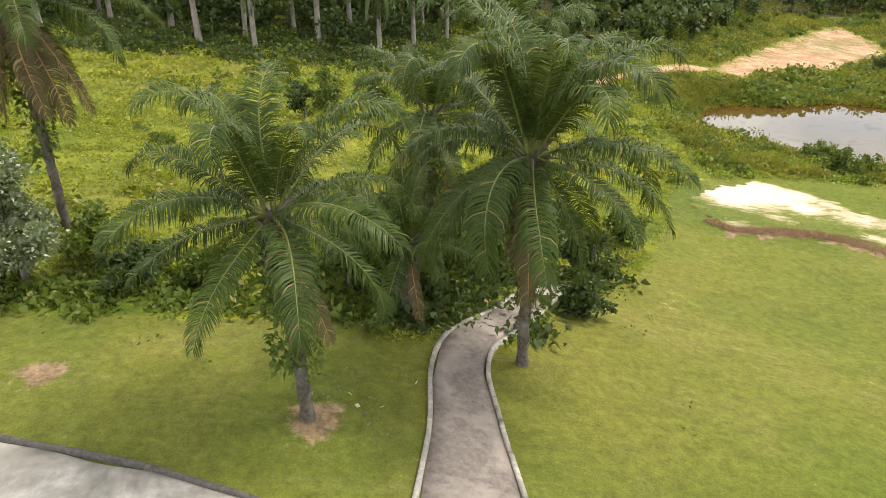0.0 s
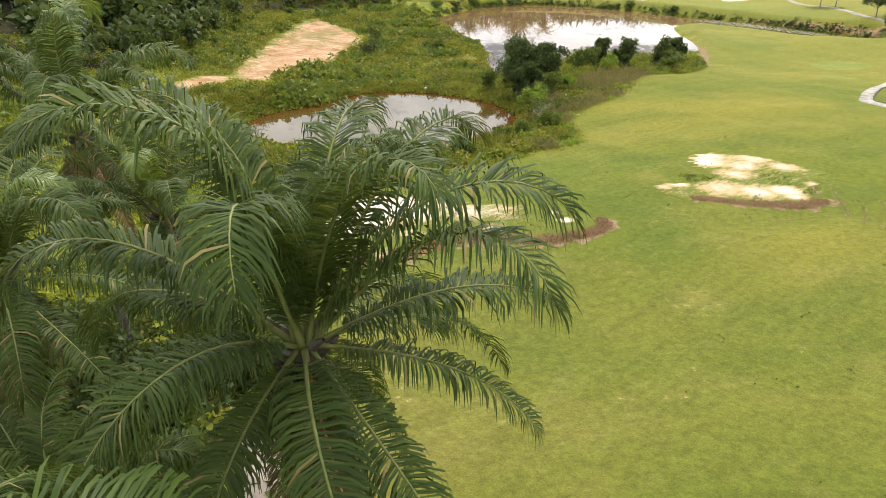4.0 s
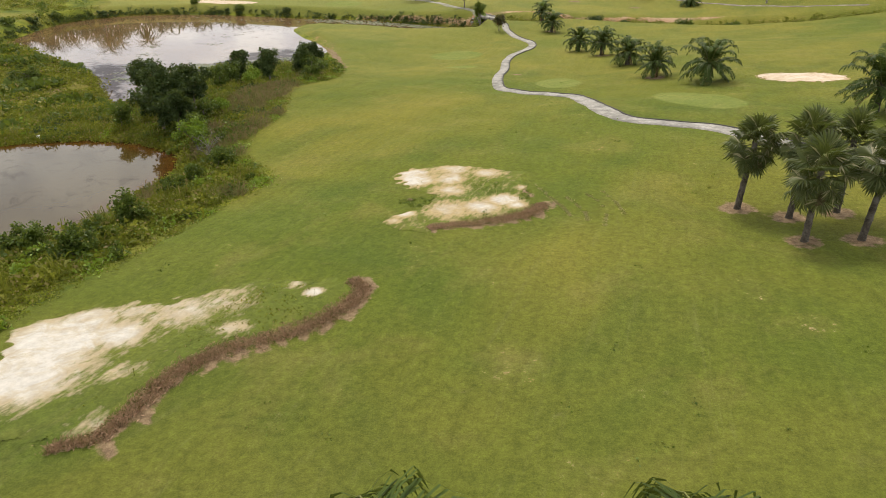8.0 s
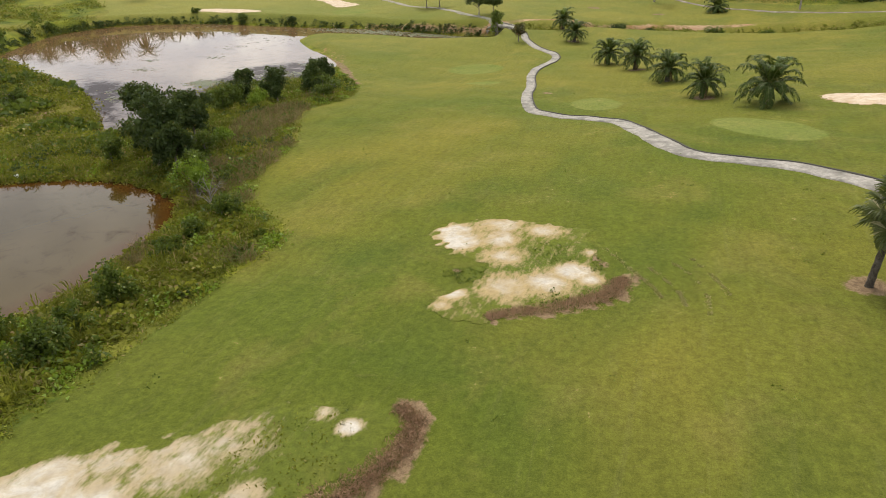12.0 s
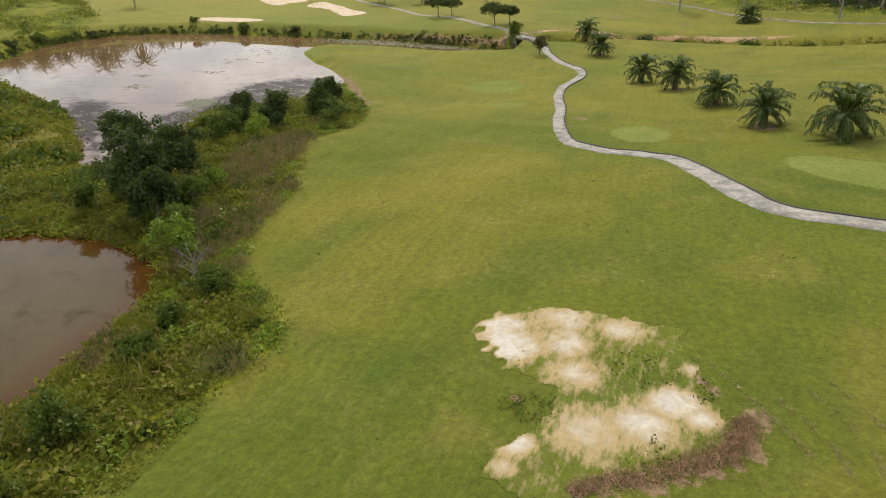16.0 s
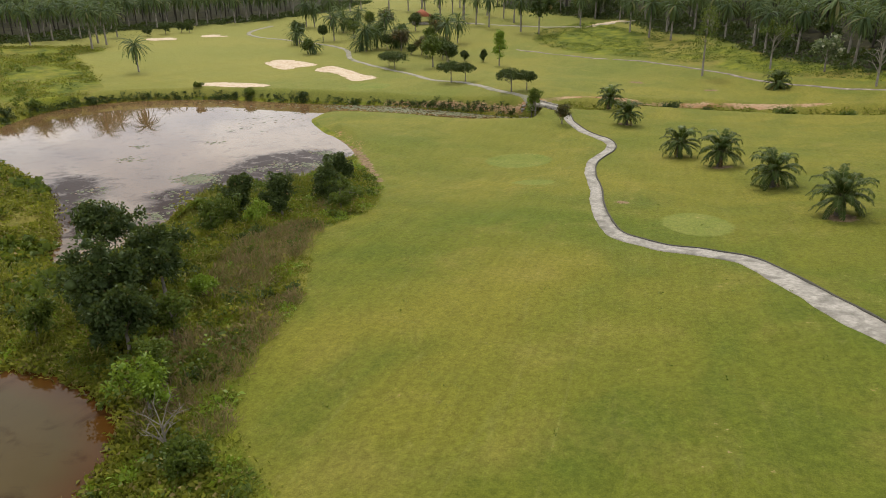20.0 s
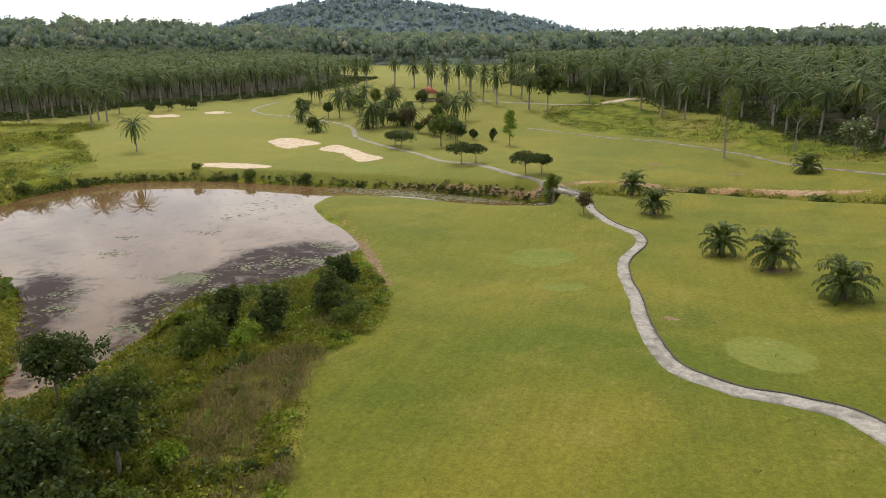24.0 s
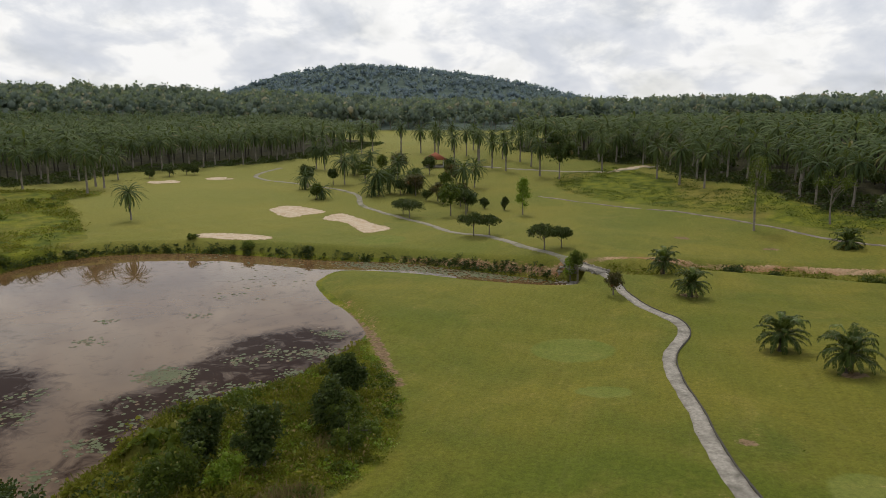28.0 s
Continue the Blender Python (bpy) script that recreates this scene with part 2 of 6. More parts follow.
def sand_material(name, pale, ochre, weed_share):
    m, t, b = shell(name, 0.95, 0.15)
    pos = put(t, "ShaderNodeNewGeometry").outputs["Position"]
    mid, fine, tiny = noisy(t, pos, 0.8, 5.0, 0.65, 0.6), noisy(t, pos, 2.6, 6.0, 0.7), noisy(t, pos, 17.0, 4.0, 0.7)
    a = attribute(t, "worn")
    col = blend(t, ramp(t, mid, (0.45, 0.0), (0.70, 0.7)), pale, ochre)
    col = blend(t, ramp(t, calc(t, "ADD", a, calc(t, "MULTIPLY", calc(t, "SUBTRACT", mid, 0.5), 0.7)), (0.18, 0.0), (0.60, 1.0)), col, ochre)
    streak = put(t, "ShaderNodeMapping", Vector=pos, Scale=(1.0, 2.6, 1.0), Rotation=(0, 0, 0.42)).outputs[0]
    tufts = calc(t, "ADD", calc(t, "MULTIPLY", noisy(t, streak, 1.0, 5.0, 0.7), 0.55), calc(t, "ADD", calc(t, "MULTIPLY", fine, 0.3), calc(t, "MULTIPLY", a, weed_share)))
    col = blend(t, 1.0, col, ramp(t, fine, (0.3, 0.78), (0.7, 1.08)), "MULTIPLY")
    grain = calc(t, "ADD", calc(t, "MULTIPLY", fine, 0.75), calc(t, "MULTIPLY", tiny, 0.55))
    turf = blend(t, 1.0, turf_colour(t, pos, noisy(t, pos, 0.30, 5.0, 0.6, 0.3)), ramp(t, grain, (0.40, 0.60), (0.65, 1.0), (0.9, 1.40)), "MULTIPLY")
    col = blend(t, ramp(t, tufts, (0.62, 0.0), (0.76, 1.0)), col, turf)
    t.links.new(col, b.inputs["Base Color"])
    relief(t, b, calc(t, "ADD", fine, mid), 0.6, 0.08)
    return m


GROUND = ground_material()
GREY_PATH = grained("grey_path", (0.20, 0.18, 0.145), (0.31, 0.28, 0.225), 5.0, 0.9, 0.3, 0.01, (0.12, 0.13, 0.06), 0.35)
POND_WATER = water_material("pond_water", (0.050, 0.034, 0.009), (0.066, 0.044, 0.013), 0.05, 0.20)
LAKE_WATER = water_material("lake_water", (0.098, 0.056, 0.025), (0.148, 0.090, 0.044), 0.03, 0.29)
SAND = sand_material("bunker_sand", (0.50, 0.455, 0.39), (0.35, 0.262, 0.130), 0.34)
SAND_WEEDY = sand_material("weedy_bunker_sand", (0.50, 0.46, 0.40), (0.36, 0.285, 0.17), 0.42)
SAND_FAR = sand_material("far_bunker_sand", (0.56, 0.46, 0.35), (0.40, 0.28, 0.165), 0.22)
CONCRETE = grained("cart_path_concrete", (0.195, 0.176, 0.150), (0.41, 0.38, 0.335), 3.0, 0.9, 0.3, 0.01, (0.13, 0.12, 0.10), 0.55)
OLD_ASPHALT = grained("weathered_path", (0.095, 0.078, 0.066), (0.190, 0.160, 0.138), 6.0, 0.9, 0.4, 0.02, (0.32, 0.275, 0.235), 0.45)
KERB = grained("kerb_concrete", (0.18, 0.165, 0.14), (0.38, 0.35, 0.30), 8.0, 0.9, 0.4, 0.01, (0.07, 0.065, 0.05), 1.2)
KERB_DARK = grained("dark_kerb", (0.035, 0.033, 0.030), (0.10, 0.09, 0.075), 8.0, 0.9, 0.4, 0.01)
BARK_PALM = grained("oil_palm_bark", (0.030, 0.025, 0.019), (0.115, 0.095, 0.072), 7.0, 0.95, 0.9, 0.05, (0.19, 0.175, 0.15), 1.5)
BARK_PALE = grained("pale_palm_bark", (0.16, 0.14, 0.115), (0.28, 0.255, 0.215), 5.0, 0.95, 0.6, 0.04, (0.09, 0.075, 0.055), 1.0)
# darker copy of the palm bark, with the plantation's inner shade painted in
BARK_SHADED = grained("shaded_palm_bark", (0.030, 0.026, 0.020), (0.075, 0.064, 0.050), 5.0, 0.95, 0.6, 0.04)
BARK_TREE = grained("tree_bark", (0.075, 0.060, 0.045), (0.19, 0.165, 0.13), 6.0, 0.95, 0.7, 0.03, (0.30, 0.28, 0.25), 0.8)
FROND = leafy("oil_palm_leaflets", (0.008, 0.021, 0.006), (0.078, 0.108, 0.021), (0.16, 0.13, 0.05), 0.03, 0.46, 0.12, 0.09)
FROND_YOUNG = leafy("young_palm_leaflets", (0.045, 0.085, 0.010), (0.130, 0.180, 0.028), (0.20, 0.18, 0.05), 0.02, 0.38, 0.25, 0.4)
FROND_DRY = leafy("dry_palm_leaflets", (0.050, 0.042, 0.018), (0.145, 0.110, 0.052), (0.24, 0.18, 0.10), 0.1, 0.7, 0.12, 0.1)
FROND_FAR = leafy("plantation_leaflets", (0.008, 0.024, 0.012), (0.115, 0.152, 0.058), (0.13, 0.12, 0.05), 0.02, 0.55, 0.20, 0.06)
RACHIS = grained("green_rachis", (0.075, 0.095, 0.022), (0.16, 0.16, 0.045), 4.0, 0.55, 0.1, 0.01)
RACHIS_DRY = grained("orange_rachis", (0.22, 0.110, 0.038), (0.33, 0.175, 0.062), 4.0, 0.6, 0.1, 0.01)
FAN_LEAF = leafy("fan_palm_leaf", (0.017, 0.032, 0.009), (0.165, 0.172, 0.052), (0.26, 0.23, 0.12), 0.07, 0.45, 0.20, 0.18)
TREE_LEAF = leafy("dark_tree_leaves", (0.010, 0.022, 0.007), (0.080, 0.110, 0.030), (0.16, 0.13, 0.05), 0.015, 0.5, 0.14, 0.14)
BUSH_LEAF = leafy("bush_leaves", (0.020, 0.040, 0.006), (0.120, 0.158, 0.022), (0.22, 0.20, 0.06), 0.03, 0.5, 0.25, 0.18)
LIME_LEAF = leafy("fresh_green_leaves", (0.095, 0.165, 0.010), (0.200, 0.280, 0.020), (0.25, 0.24, 0.06), 0.02, 0.5, 0.35)
PALE_LEAF = leafy("silvery_leaves", (0.035, 0.055, 0.022), (0.17, 0.20, 0.105), (0.42, 0.42, 0.30), 0.12)
RED_LEAF = leafy("dark_reddish_leaves", (0.030, 0.026, 0.012), (0.080, 0.060, 0.026), (0.15, 0.07, 0.03), 0.1)
MEADOW_LEAF = leafy("meadow_fern", (0.070, 0.098, 0.007), (0.330, 0.335, 0.022), (0.30, 0.24, 0.075), 0.10, 0.6, 0.35, 0.25)
BANK_LEAF = leafy("bank_herbs", (0.018, 0.034, 0.004), (0.285, 0.268, 0.028), (0.24, 0.18, 0.075), 0.09, 0.6, 0.28, 0.15)
REED_LEAF = leafy("dry_reeds", (0.105, 0.070, 0.036), (0.29, 0.205, 0.115), (0.11, 0.13, 0.03), 0.22, 0.7, 0.2, 0.12)
BROWN_GRASS = leafy("dead_fringe_grass", (0.23, 0.13, 0.082), (0.50, 0.32, 0.215), (0.13, 0.10, 0.05), 0.12, 0.8, 0.15, 0.1)
STRAW = leafy("dry_clippings", (0.26, 0.22, 0.09), (0.46, 0.40, 0.20), (0.20, 0.20, 0.06), 0.15, 0.8, 0.1, 0.1)
# leaf green lightened and greyed to paint in the distance haze
FOREST_HAZE_LEAF = leafy("forest_leaves", (0.088, 0.125, 0.112), (0.265, 0.310, 0.245), (0.36, 0.33, 0.23), 0.06, 0.7, 0.35, 0.1)
# pale blue stands in for the haze in front of the hill
HILL_HAZE_LEAF = leafy("hill_forest_leaves", (0.165, 0.225, 0.285), (0.240, 0.305, 0.355), (0.20, 0.24, 0.24), 0.04, 0.8, 0.35, 0.08)
LILY = leafy("lily_pads", (0.040, 0.055, 0.016), (0.105, 0.118, 0.042), (0.13, 0.085, 0.045), 0.12, 0.5, 0.0, 0.22)
ROOF_TILE = grained("red_roof_tiles", (0.20, 0.060, 0.030), (0.34, 0.115, 0.060), 3.0, 0.85, 0.4, 0.03)
STONE = grained("rubble_stone", (0.16, 0.145, 0.125), (0.36, 0.33, 0.29), 3.0, 0.95, 0.7, 0.05)
WHITE_PAINT = grained("white_paint", (0.62, 0.61, 0.58), (0.78, 0.77, 0.74), 3.0, 0.7, 0.1, 0.01)

# ---- the lie of the land ----
# swells and hollows: centre x, y, radius, height
SWELLS = [(0, 15, 14, 1.96), (-14, 22, 22, 0.45), (12, 24, 14, -2.73), (24, 20, 16, 0.25), (34, 44, 14, -0.2), (46, 30, 16, -0.8),
          (55, 58, 18, -0.11), (72, 48, 20, -2.29), (85, 25, 18, -1.1), (100, 40, 18, -1.93), (112, 22, 16, -0.02), (124, 52, 22, -4.95),
          (142, 36, 20, -1.13), (92, 10, 18, -1.33), (168, 14, 30, -5.34), (165, 125, 34, -1.15), (190, 95, 34, -2.38)]
SWELLS += [(192, 30, 34, -1.79), (230, 60, 45, -4.95), (280, 110, 60, -4.07), (230, 170, 60, -4.78), (120, 150, 50, -7.43),
          (20, 75, 40, -4.92), (-30, 70, 50, 1.74), (60, -20, 45, -2.55), (340, 150, 90, 2.28), (330, 40, 80, 4.3), (70, 105, 30, -5.75),
          (110, 72, 16, -3.14), (36, 60, 12, -1.73), (132, 0, 24, -3.44), (-70, 140, 60, 4.71), (44, 11, 10, -0.86), (145, 82, 14, -3.53),
          (166, 84, 14, -0.68)]
HILLS = [(2040, 980, 260, 79.6), (2135, 738, 240, 70.3), (2210, 443, 220, 62.1), (1937, 1180, 230, 73.2), (635, 690, 190, 21.5), (760, 560, 170, 4.6), (900, -130, 260, 7.7), (1100, 250, 330, 5.4), (1150, 620, 300, 7.2)]
LAKE_Z, POND_Z = -7.4, -4.2
LAKE = [(112, 143), (131, 150.5), (140, 150.4), (149, 146.6), (155, 137), (158.6, 126), (159, 112), (160, 100), (162, 89), (160, 77), (157.8, 66), (156.0, 58.6),
        (154.0, 58.0), (152.9, 65), (153.0, 74), (154.4, 83.4), (153.8, 92.4), (152, 97), (146, 97.2), (141, 95.6), (133, 89), (129.4, 84.8), (123.4, 79.6),
        (118, 76.8), (105.4, 77.2), (98.2, 79), (93.7, 81.6), (88.5, 83), (82, 81.8), (76, 81.5), (71.5, 83), (71.8, 85.6), (77, 90), (82, 95), (88, 101.8),
        (93, 110), (96.5, 117), (99, 123), (101, 131), (104, 138)]
POND = [(27.5, 75), (24.7, 66.3), (25, 62.5), (27.3, 60), (30, 57.4), (34, 55), (38, 54.4), (42.3, 55), (46, 55.2), (49.5, 56.5), (51.6, 58.5), (53.3, 63.5),
        (53, 68), (51.8, 71.5), (49, 76), (44, 78.5), (38, 77), (32, 77.2)]
WILD_EDGE = [(-60, 16.5), (-13.5, 17.3), (-8, 17.3), (-3.6, 18.3), (-1.7, 17.6), (-0.5, 17.5), (1.6, 17.9), (2.9, 19), (4.3, 22.3), (8.3, 26.7), (11.7, 34), (14, 40.5),
             (19, 43.6), (23.2, 44.2), (29, 44.5), (38, 44.8), (42.7, 44.3), (46.4, 46), (50.4, 50.4), (55, 53.3), (64.8, 55.4), (70, 57.5), (78, 61), (86.5, 60.6),
             (95, 62.3), (104.5, 67), (113, 73.2), (117, 76)]
WILD = WILD_EDGE + [(105, 79), (85, 84), (76, 82.5), (97, 106), (105, 128), (115, 140), (133, 151), (150, 152), (158, 160), (168, 172), (181, 188), (190, 206), (60, 320), (-250, 320), (-250, 16)]
CLAY = [(33, 92), (36.4, 98), (43.7, 109.1), (55.8, 124.2), (69.9, 138.8), (77.6, 142.8), (78.4, 135.3), (78.2, 126.9), (74.5, 119.7), (65.2, 111.5), (56.5, 101.6), (47.7, 96.9), (37.1, 86.7), (33, 87)]
DITCH = [(157, 54), (158, 46), (164, 38), (165, 24), (161, 8), (155, -15), (150, -60)]
PALMS_EAST = [(150, -36), (195, 1), (213, 14), (241, 24), (254, 39), (279, 48), (290, 66), (330, 108), (420, 118), (640, 100), (620, -160), (300, -230), (120, -150)]
PALMS_NORTH = [(140, 224), (208, 213), (231, 219), (263, 203), (284, 191), (320, 175), (362, 180), (560, 330), (400, 560), (200, 480), (60, 330)]
PALMS_WEST = [(-62, 61), (-34, 67), (-18, 67), (-7, 69), (-3.5, 74), (1.5, 86), (6, 98), (9, 125), (-20, 190), (-120, 170), (-120, 64)]
THICKET = [(3.5, 85), (14, 87.5), (24, 96), (35, 107), (45, 121), (54, 134.5), (66, 146.5), (90, 151), (112, 157), (100, 192), (30, 192), (4, 130)]
CLAY_TRACK = [(12, 70.5), (15.5, 75.5), (19.5, 80.5), (24, 86), (29, 91.5), (34, 93), (33, 88), (28, 84.5), (22.5, 79), (17, 73), (14, 69.5)]


def smooth_loop(pts, steps=5, closed=True):
    """Catmull-Rom through the corners."""
    p = np.array(pts, float)
    n = len(p)
    out = []
    for i in range(n if closed else n - 1):
        a, b, c, d = (p[(i + k) % n] if closed else p[min(max(i + k, 0), n - 1)] for k in (-1, 0, 1, 2))
        for s in np.arange(steps) / steps:
            out.append(0.5 * (2 * b + (c - a) * s + (2 * a - 5 * b + 4 * c - d) * s * s + (3 * b - a - 3 * c + d) * s ** 3))
    if not closed:
        out.append(p[-1])
    return np.array(out)


def line_distance(x, y, pts, closed):
    q = np.roll(pts, -1, 0) if closed else pts[1:]
    best = np.full(x.shape, 1e9)
    for a, b in zip(pts[:len(q)], q):
        d = b - a
        s = np.clip(((x - a[0]) * d[0] + (y - a[1]) * d[1]) / (d @ d + 1e-9), 0, 1)
        best = np.minimum(best, (x - a[0] - s * d[0]) ** 2 + (y - a[1] - s * d[1]) ** 2)
    return np.sqrt(best)


def inside(x, y, pts):
    hit = np.zeros(x.shape, bool)
    q = np.roll(pts, -1, 0)
    for a, b in zip(pts, q):
        if a[1] != b[1]:
            hit ^= ((a[1] > y) != (b[1] > y)) & (x < (b[0] - a[0]) * (y - a[1]) / (b[1] - a[1]) + a[0])
    return hit


def signed(x, y, pts, reach=60.0):
    """Metres outside (+) or inside (-) a closed outline; far off it is simply reach."""
    x, y = np.asarray(x, float), np.asarray(y, float)
    out = np.full(x.shape, reach)
    lo, hi = pts.min(0) - reach, pts.max(0) + reach
    k = (x > lo[0]) & (x < hi[0]) & (y > lo[1]) & (y < hi[1])
    if k.any():
        d = line_distance(x[k], y[k], pts, True)
        out[k] = np.where(inside(x[k], y[k], pts), -d, d)
    return out


def step01(a, b, v):
    s = np.clip((v - a) / (b - a), 0, 1)
    return s * s * (3 - 2 * s)


LAKE_L, POND_L, WILD_L, CLAY_L, TRACK_L = (smooth_loop(p) for p in (LAKE, POND, WILD, CLAY, CLAY_TRACK))
DITCH_L = smooth_loop(DITCH, 5, False)
ROUGH_L = smooth_loop([(172, -16), (190, 10), (204, 26), (220, 47), (236, 66), (252, 76), (272, 76), (280, 60), (262, 46), (250, 36), (228, 20), (205, 8), (190, -6)])


def land(x, y):
    """Height of the ground."""
    x, y = np.asarray(x, float), np.asarray(y, float)
    z = 3.64 + 0.0066 * np.clip(x, -400, 1500) - 0.0043 * np.clip(y, -400, 900)
    for cx, cy, r, h in SWELLS + HILLS:
        z = z + h * np.exp(-((x - cx) ** 2 + (y - cy) ** 2) / (2 * r * r))
    far = np.hypot(x - 120, y - 80)
    z = z + 9 * step01(330, 800, far)
    z = z + 0.10 * np.sin(x * 0.31 + 1.3 * np.sin(y * 0.17)) * np.sin(y * 0.27 + 0.8) + 0.05 * np.sin(x * 0.9 + y * 0.4) * np.sin(y * 0.8 - x * 0.3)
    for loop, level, width in ((LAKE_L, LAKE_Z, 3.5), (POND_L, POND_Z, 4.0)):
        d = signed(x, y, loop, 40.0)
        wide = np.where((x < 157.5) & (x > 136) & (y > 55) & (y < 99), 11.0, np.where((x < 84) & (x > 52) & (y > 68) & (y < 96), 10.0, width)) if loop is LAKE_L else width
        bank = level + 0.06 * np.maximum(d, 0)
        z = np.where(d > 0, bank + (z - bank) * step01(0.0, 1.0, d / wide), level - 0.03 - 0.9 * step01(0.0, 3.0, -d))
    near = (x > 130) & (x < 180) & (y > -70) & (y < 60)
    if near.any():
        d = line_distance(x[near], y[near], DITCH_L, False)
        z[near] -= 1.3 * (1 - step01(0.8, 4.5, d))
    return z


def land1(x, y):
    return float(land(np.array([x]), np.array([y]))[0])


# ---- mesh helpers ----
def mesh_of(name, verts, faces, mats, slots=None, smooth=False):
    me = bpy.data.meshes.new(name)
    verts = np.asarray(verts, np.float32)
    if isinstance(faces, np.ndarray):
        n, k = faces.shape
        me.vertices.add(len(verts))
        me.vertices.foreach_set("co", verts.ravel())
        me.loops.add(n * k)
        me.loops.foreach_set("vertex_index", faces.ravel().astype(np.int32))
        me.polygons.add(n)
        me.polygons.foreach_set("loop_start", np.arange(0, n * k, k, dtype=np.int32))
        me.update(calc_edges=True)
    else:
        me.from_pydata(verts.tolist(), [], faces)
    for m in mats if isinstance(mats, (list, tuple)) else [mats]:
        me.materials.append(m)
    if slots is not None:
        me.polygons.foreach_set("material_index", np.asarray(slots, np.int32))
    if smooth:
        me.polygons.foreach_set("use_smooth", np.ones(len(me.polygons), bool))
    me.update()
    return me


def piece(name, me, parent=None, m=None, label=""):
    """Links a mesh as one object, a part where it has a parent."""
    ob = new(name, me)
    if parent:
        ob.parent = parent
    if m is not None:
        ob.matrix_basis = m
    if label:
        ob["label"] = label
    return ob


def holder(name, x, y, z, turn=0.0, size=1.0, label="", category="", group=""):
    ob = new(name)
    ob.empty_display_size = 0.2
    ob.matrix_basis = pose(x, y, z, 0, 0, turn) @ Matrix.Scale(size, 4)
    return tagged(ob, label, category, group)


def mark(me, name, values):
    me.attributes.new(name, "FLOAT", "POINT").data.foreach_set("value", np.asarray(values, np.float32))


def joined(*sets):
    """Puts (verts, faces) sets into one; faces of one size."""
    vs, fs, n = [], [], 0
    for v, f in sets:
        vs.append(v)
        fs.append(f + n)
        n += len(v)
    return np.concatenate(vs), np.concatenate(fs)


def tube(points, radii, sides=8):
    """A tapered tube along points, quads only, with closed ends drawn to a point."""
    p, r = np.array(points, float), np.array(radii, float)
    n = len(p)
    tang = np.gradient(p, axis=0)
    tang /= np.linalg.norm(tang, axis=1)[:, None] + 1e-9
    ref = np.where(np.abs(tang[:, 2:3]) > 0.9, np.array([[1.0, 0, 0]]), np.array([[0, 0, 1.0]]))
    u = np.cross(tang, ref)
    u /= np.linalg.norm(u, axis=1)[:, None]
    w = np.cross(tang, u)
    a = np.arange(sides) * 2 * np.pi / sides
    ring = p[:, None] + r[:, None, None] * (np.cos(a)[None, :, None] * u[:, None] + np.sin(a)[None, :, None] * w[:, None])
    i, j = np.meshgrid(np.arange(n - 1), np.arange(sides), indexing="ij")
    k = (j + 1) % sides
    f = np.stack([i * sides + j, (i + 1) * sides + j, (i + 1) * sides + k, i * sides + k], -1).reshape(-1, 4)
    return ring.reshape(-1, 3), f


def leaves(base, way, length, width, droop=0.25, rng=np.random):
    """Folded four-cornered leaves: one quad each, from its foot along its way, the tip hanging a little."""
    n = len(base)
    way = way / (np.linalg.norm(way, axis=1)[:, None] + 1e-9)
    length, width = np.broadcast_to(length, n)[:, None], np.broadcast_to(width, n)[:, None]
    side = np.cross(way, rng.normal(size=(n, 3)))
    side /= np.linalg.norm(side, axis=1)[:, None] + 1e-9
    down = np.array([[0, 0, -1.0]])
    mid = base + way * length * 0.5
    tip = base + way * length + down * length * droop
    v = np.stack([base, mid + side * width * 0.5, tip, mid - side * width * 0.5], 1)
    return v.reshape(-1, 3), np.arange(4 * n).reshape(-1, 4)


def random_ways(n, up=0.0, rng=np.random):
    d = rng.normal(size=(n, 3))
    d[:, 2] += up
    return d / np.linalg.norm(d, axis=1)[:, None]


# ---- ground ----
def axis_steps(lo, hi, fine_lo, fine_hi, fine):
    mid = np.arange(fine_lo, fine_hi + fine / 2, fine)
    out, s, v = [], fine, fine_hi
    while v < hi:
        s *= 1.09
        v += s
        out.append(v)
    back, s, v = [], fine, fine_lo
    while v > lo:
        s *= 1.09
        v -= s
        back.append(v)
    return np.concatenate([back[::-1], mid, out])


gx, gy = axis_steps(-1500, 4200, -16, 168, 0.62), axis_steps(-1800, 3400, 0, 160, 0.62)
GX, GY = (a.ravel() for a in np.meshgrid(gx, gy, indexing="ij"))
GZ = land(GX, GY)
nx, ny = len(gx), len(gy)
ii, jj = np.meshgrid(np.arange(nx - 1), np.arange(ny - 1), indexing="ij")
quads = np.stack([ii * ny + jj, (ii + 1) * ny + jj, (ii + 1) * ny + jj + 1, ii * ny + jj + 1], -1).reshape(-1, 4)
ground_mesh = mesh_of("ground", np.stack([GX, GY, GZ], 1), quads, GROUND, smooth=True)
wild_d, lake_d = signed(GX, GY, WILD_L, 30.0), signed(GX, GY, LAKE_L, 30.0)
mark(ground_mesh, "meadow", np.maximum.reduce([1 - step01(-0.4, 0.4, wild_d), 1 - step01(0.4, 1.6, lake_d), 0.95 * (1 - step01(-4, 3, signed(GX, GY, ROUGH_L, 30.0)))]))
far_off = np.hypot(GX - 120, GY - 80)
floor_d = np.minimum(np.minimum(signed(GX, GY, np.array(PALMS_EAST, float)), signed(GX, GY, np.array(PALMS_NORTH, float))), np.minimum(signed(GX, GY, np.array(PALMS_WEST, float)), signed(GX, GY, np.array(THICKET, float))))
# floor where the litter colour carries the canopy shade
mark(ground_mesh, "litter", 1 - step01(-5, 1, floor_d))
mark(ground_mesh, "woods", step01(420, 520, far_off))
ditch_d = np.full(GX.shape, 30.0)
_k = (GX > 120) & (GX < 190) & (GY > -80) & (GY < 90)
ditch_d[_k] = line_distance(GX[_k], GY[_k], DITCH_L, False)
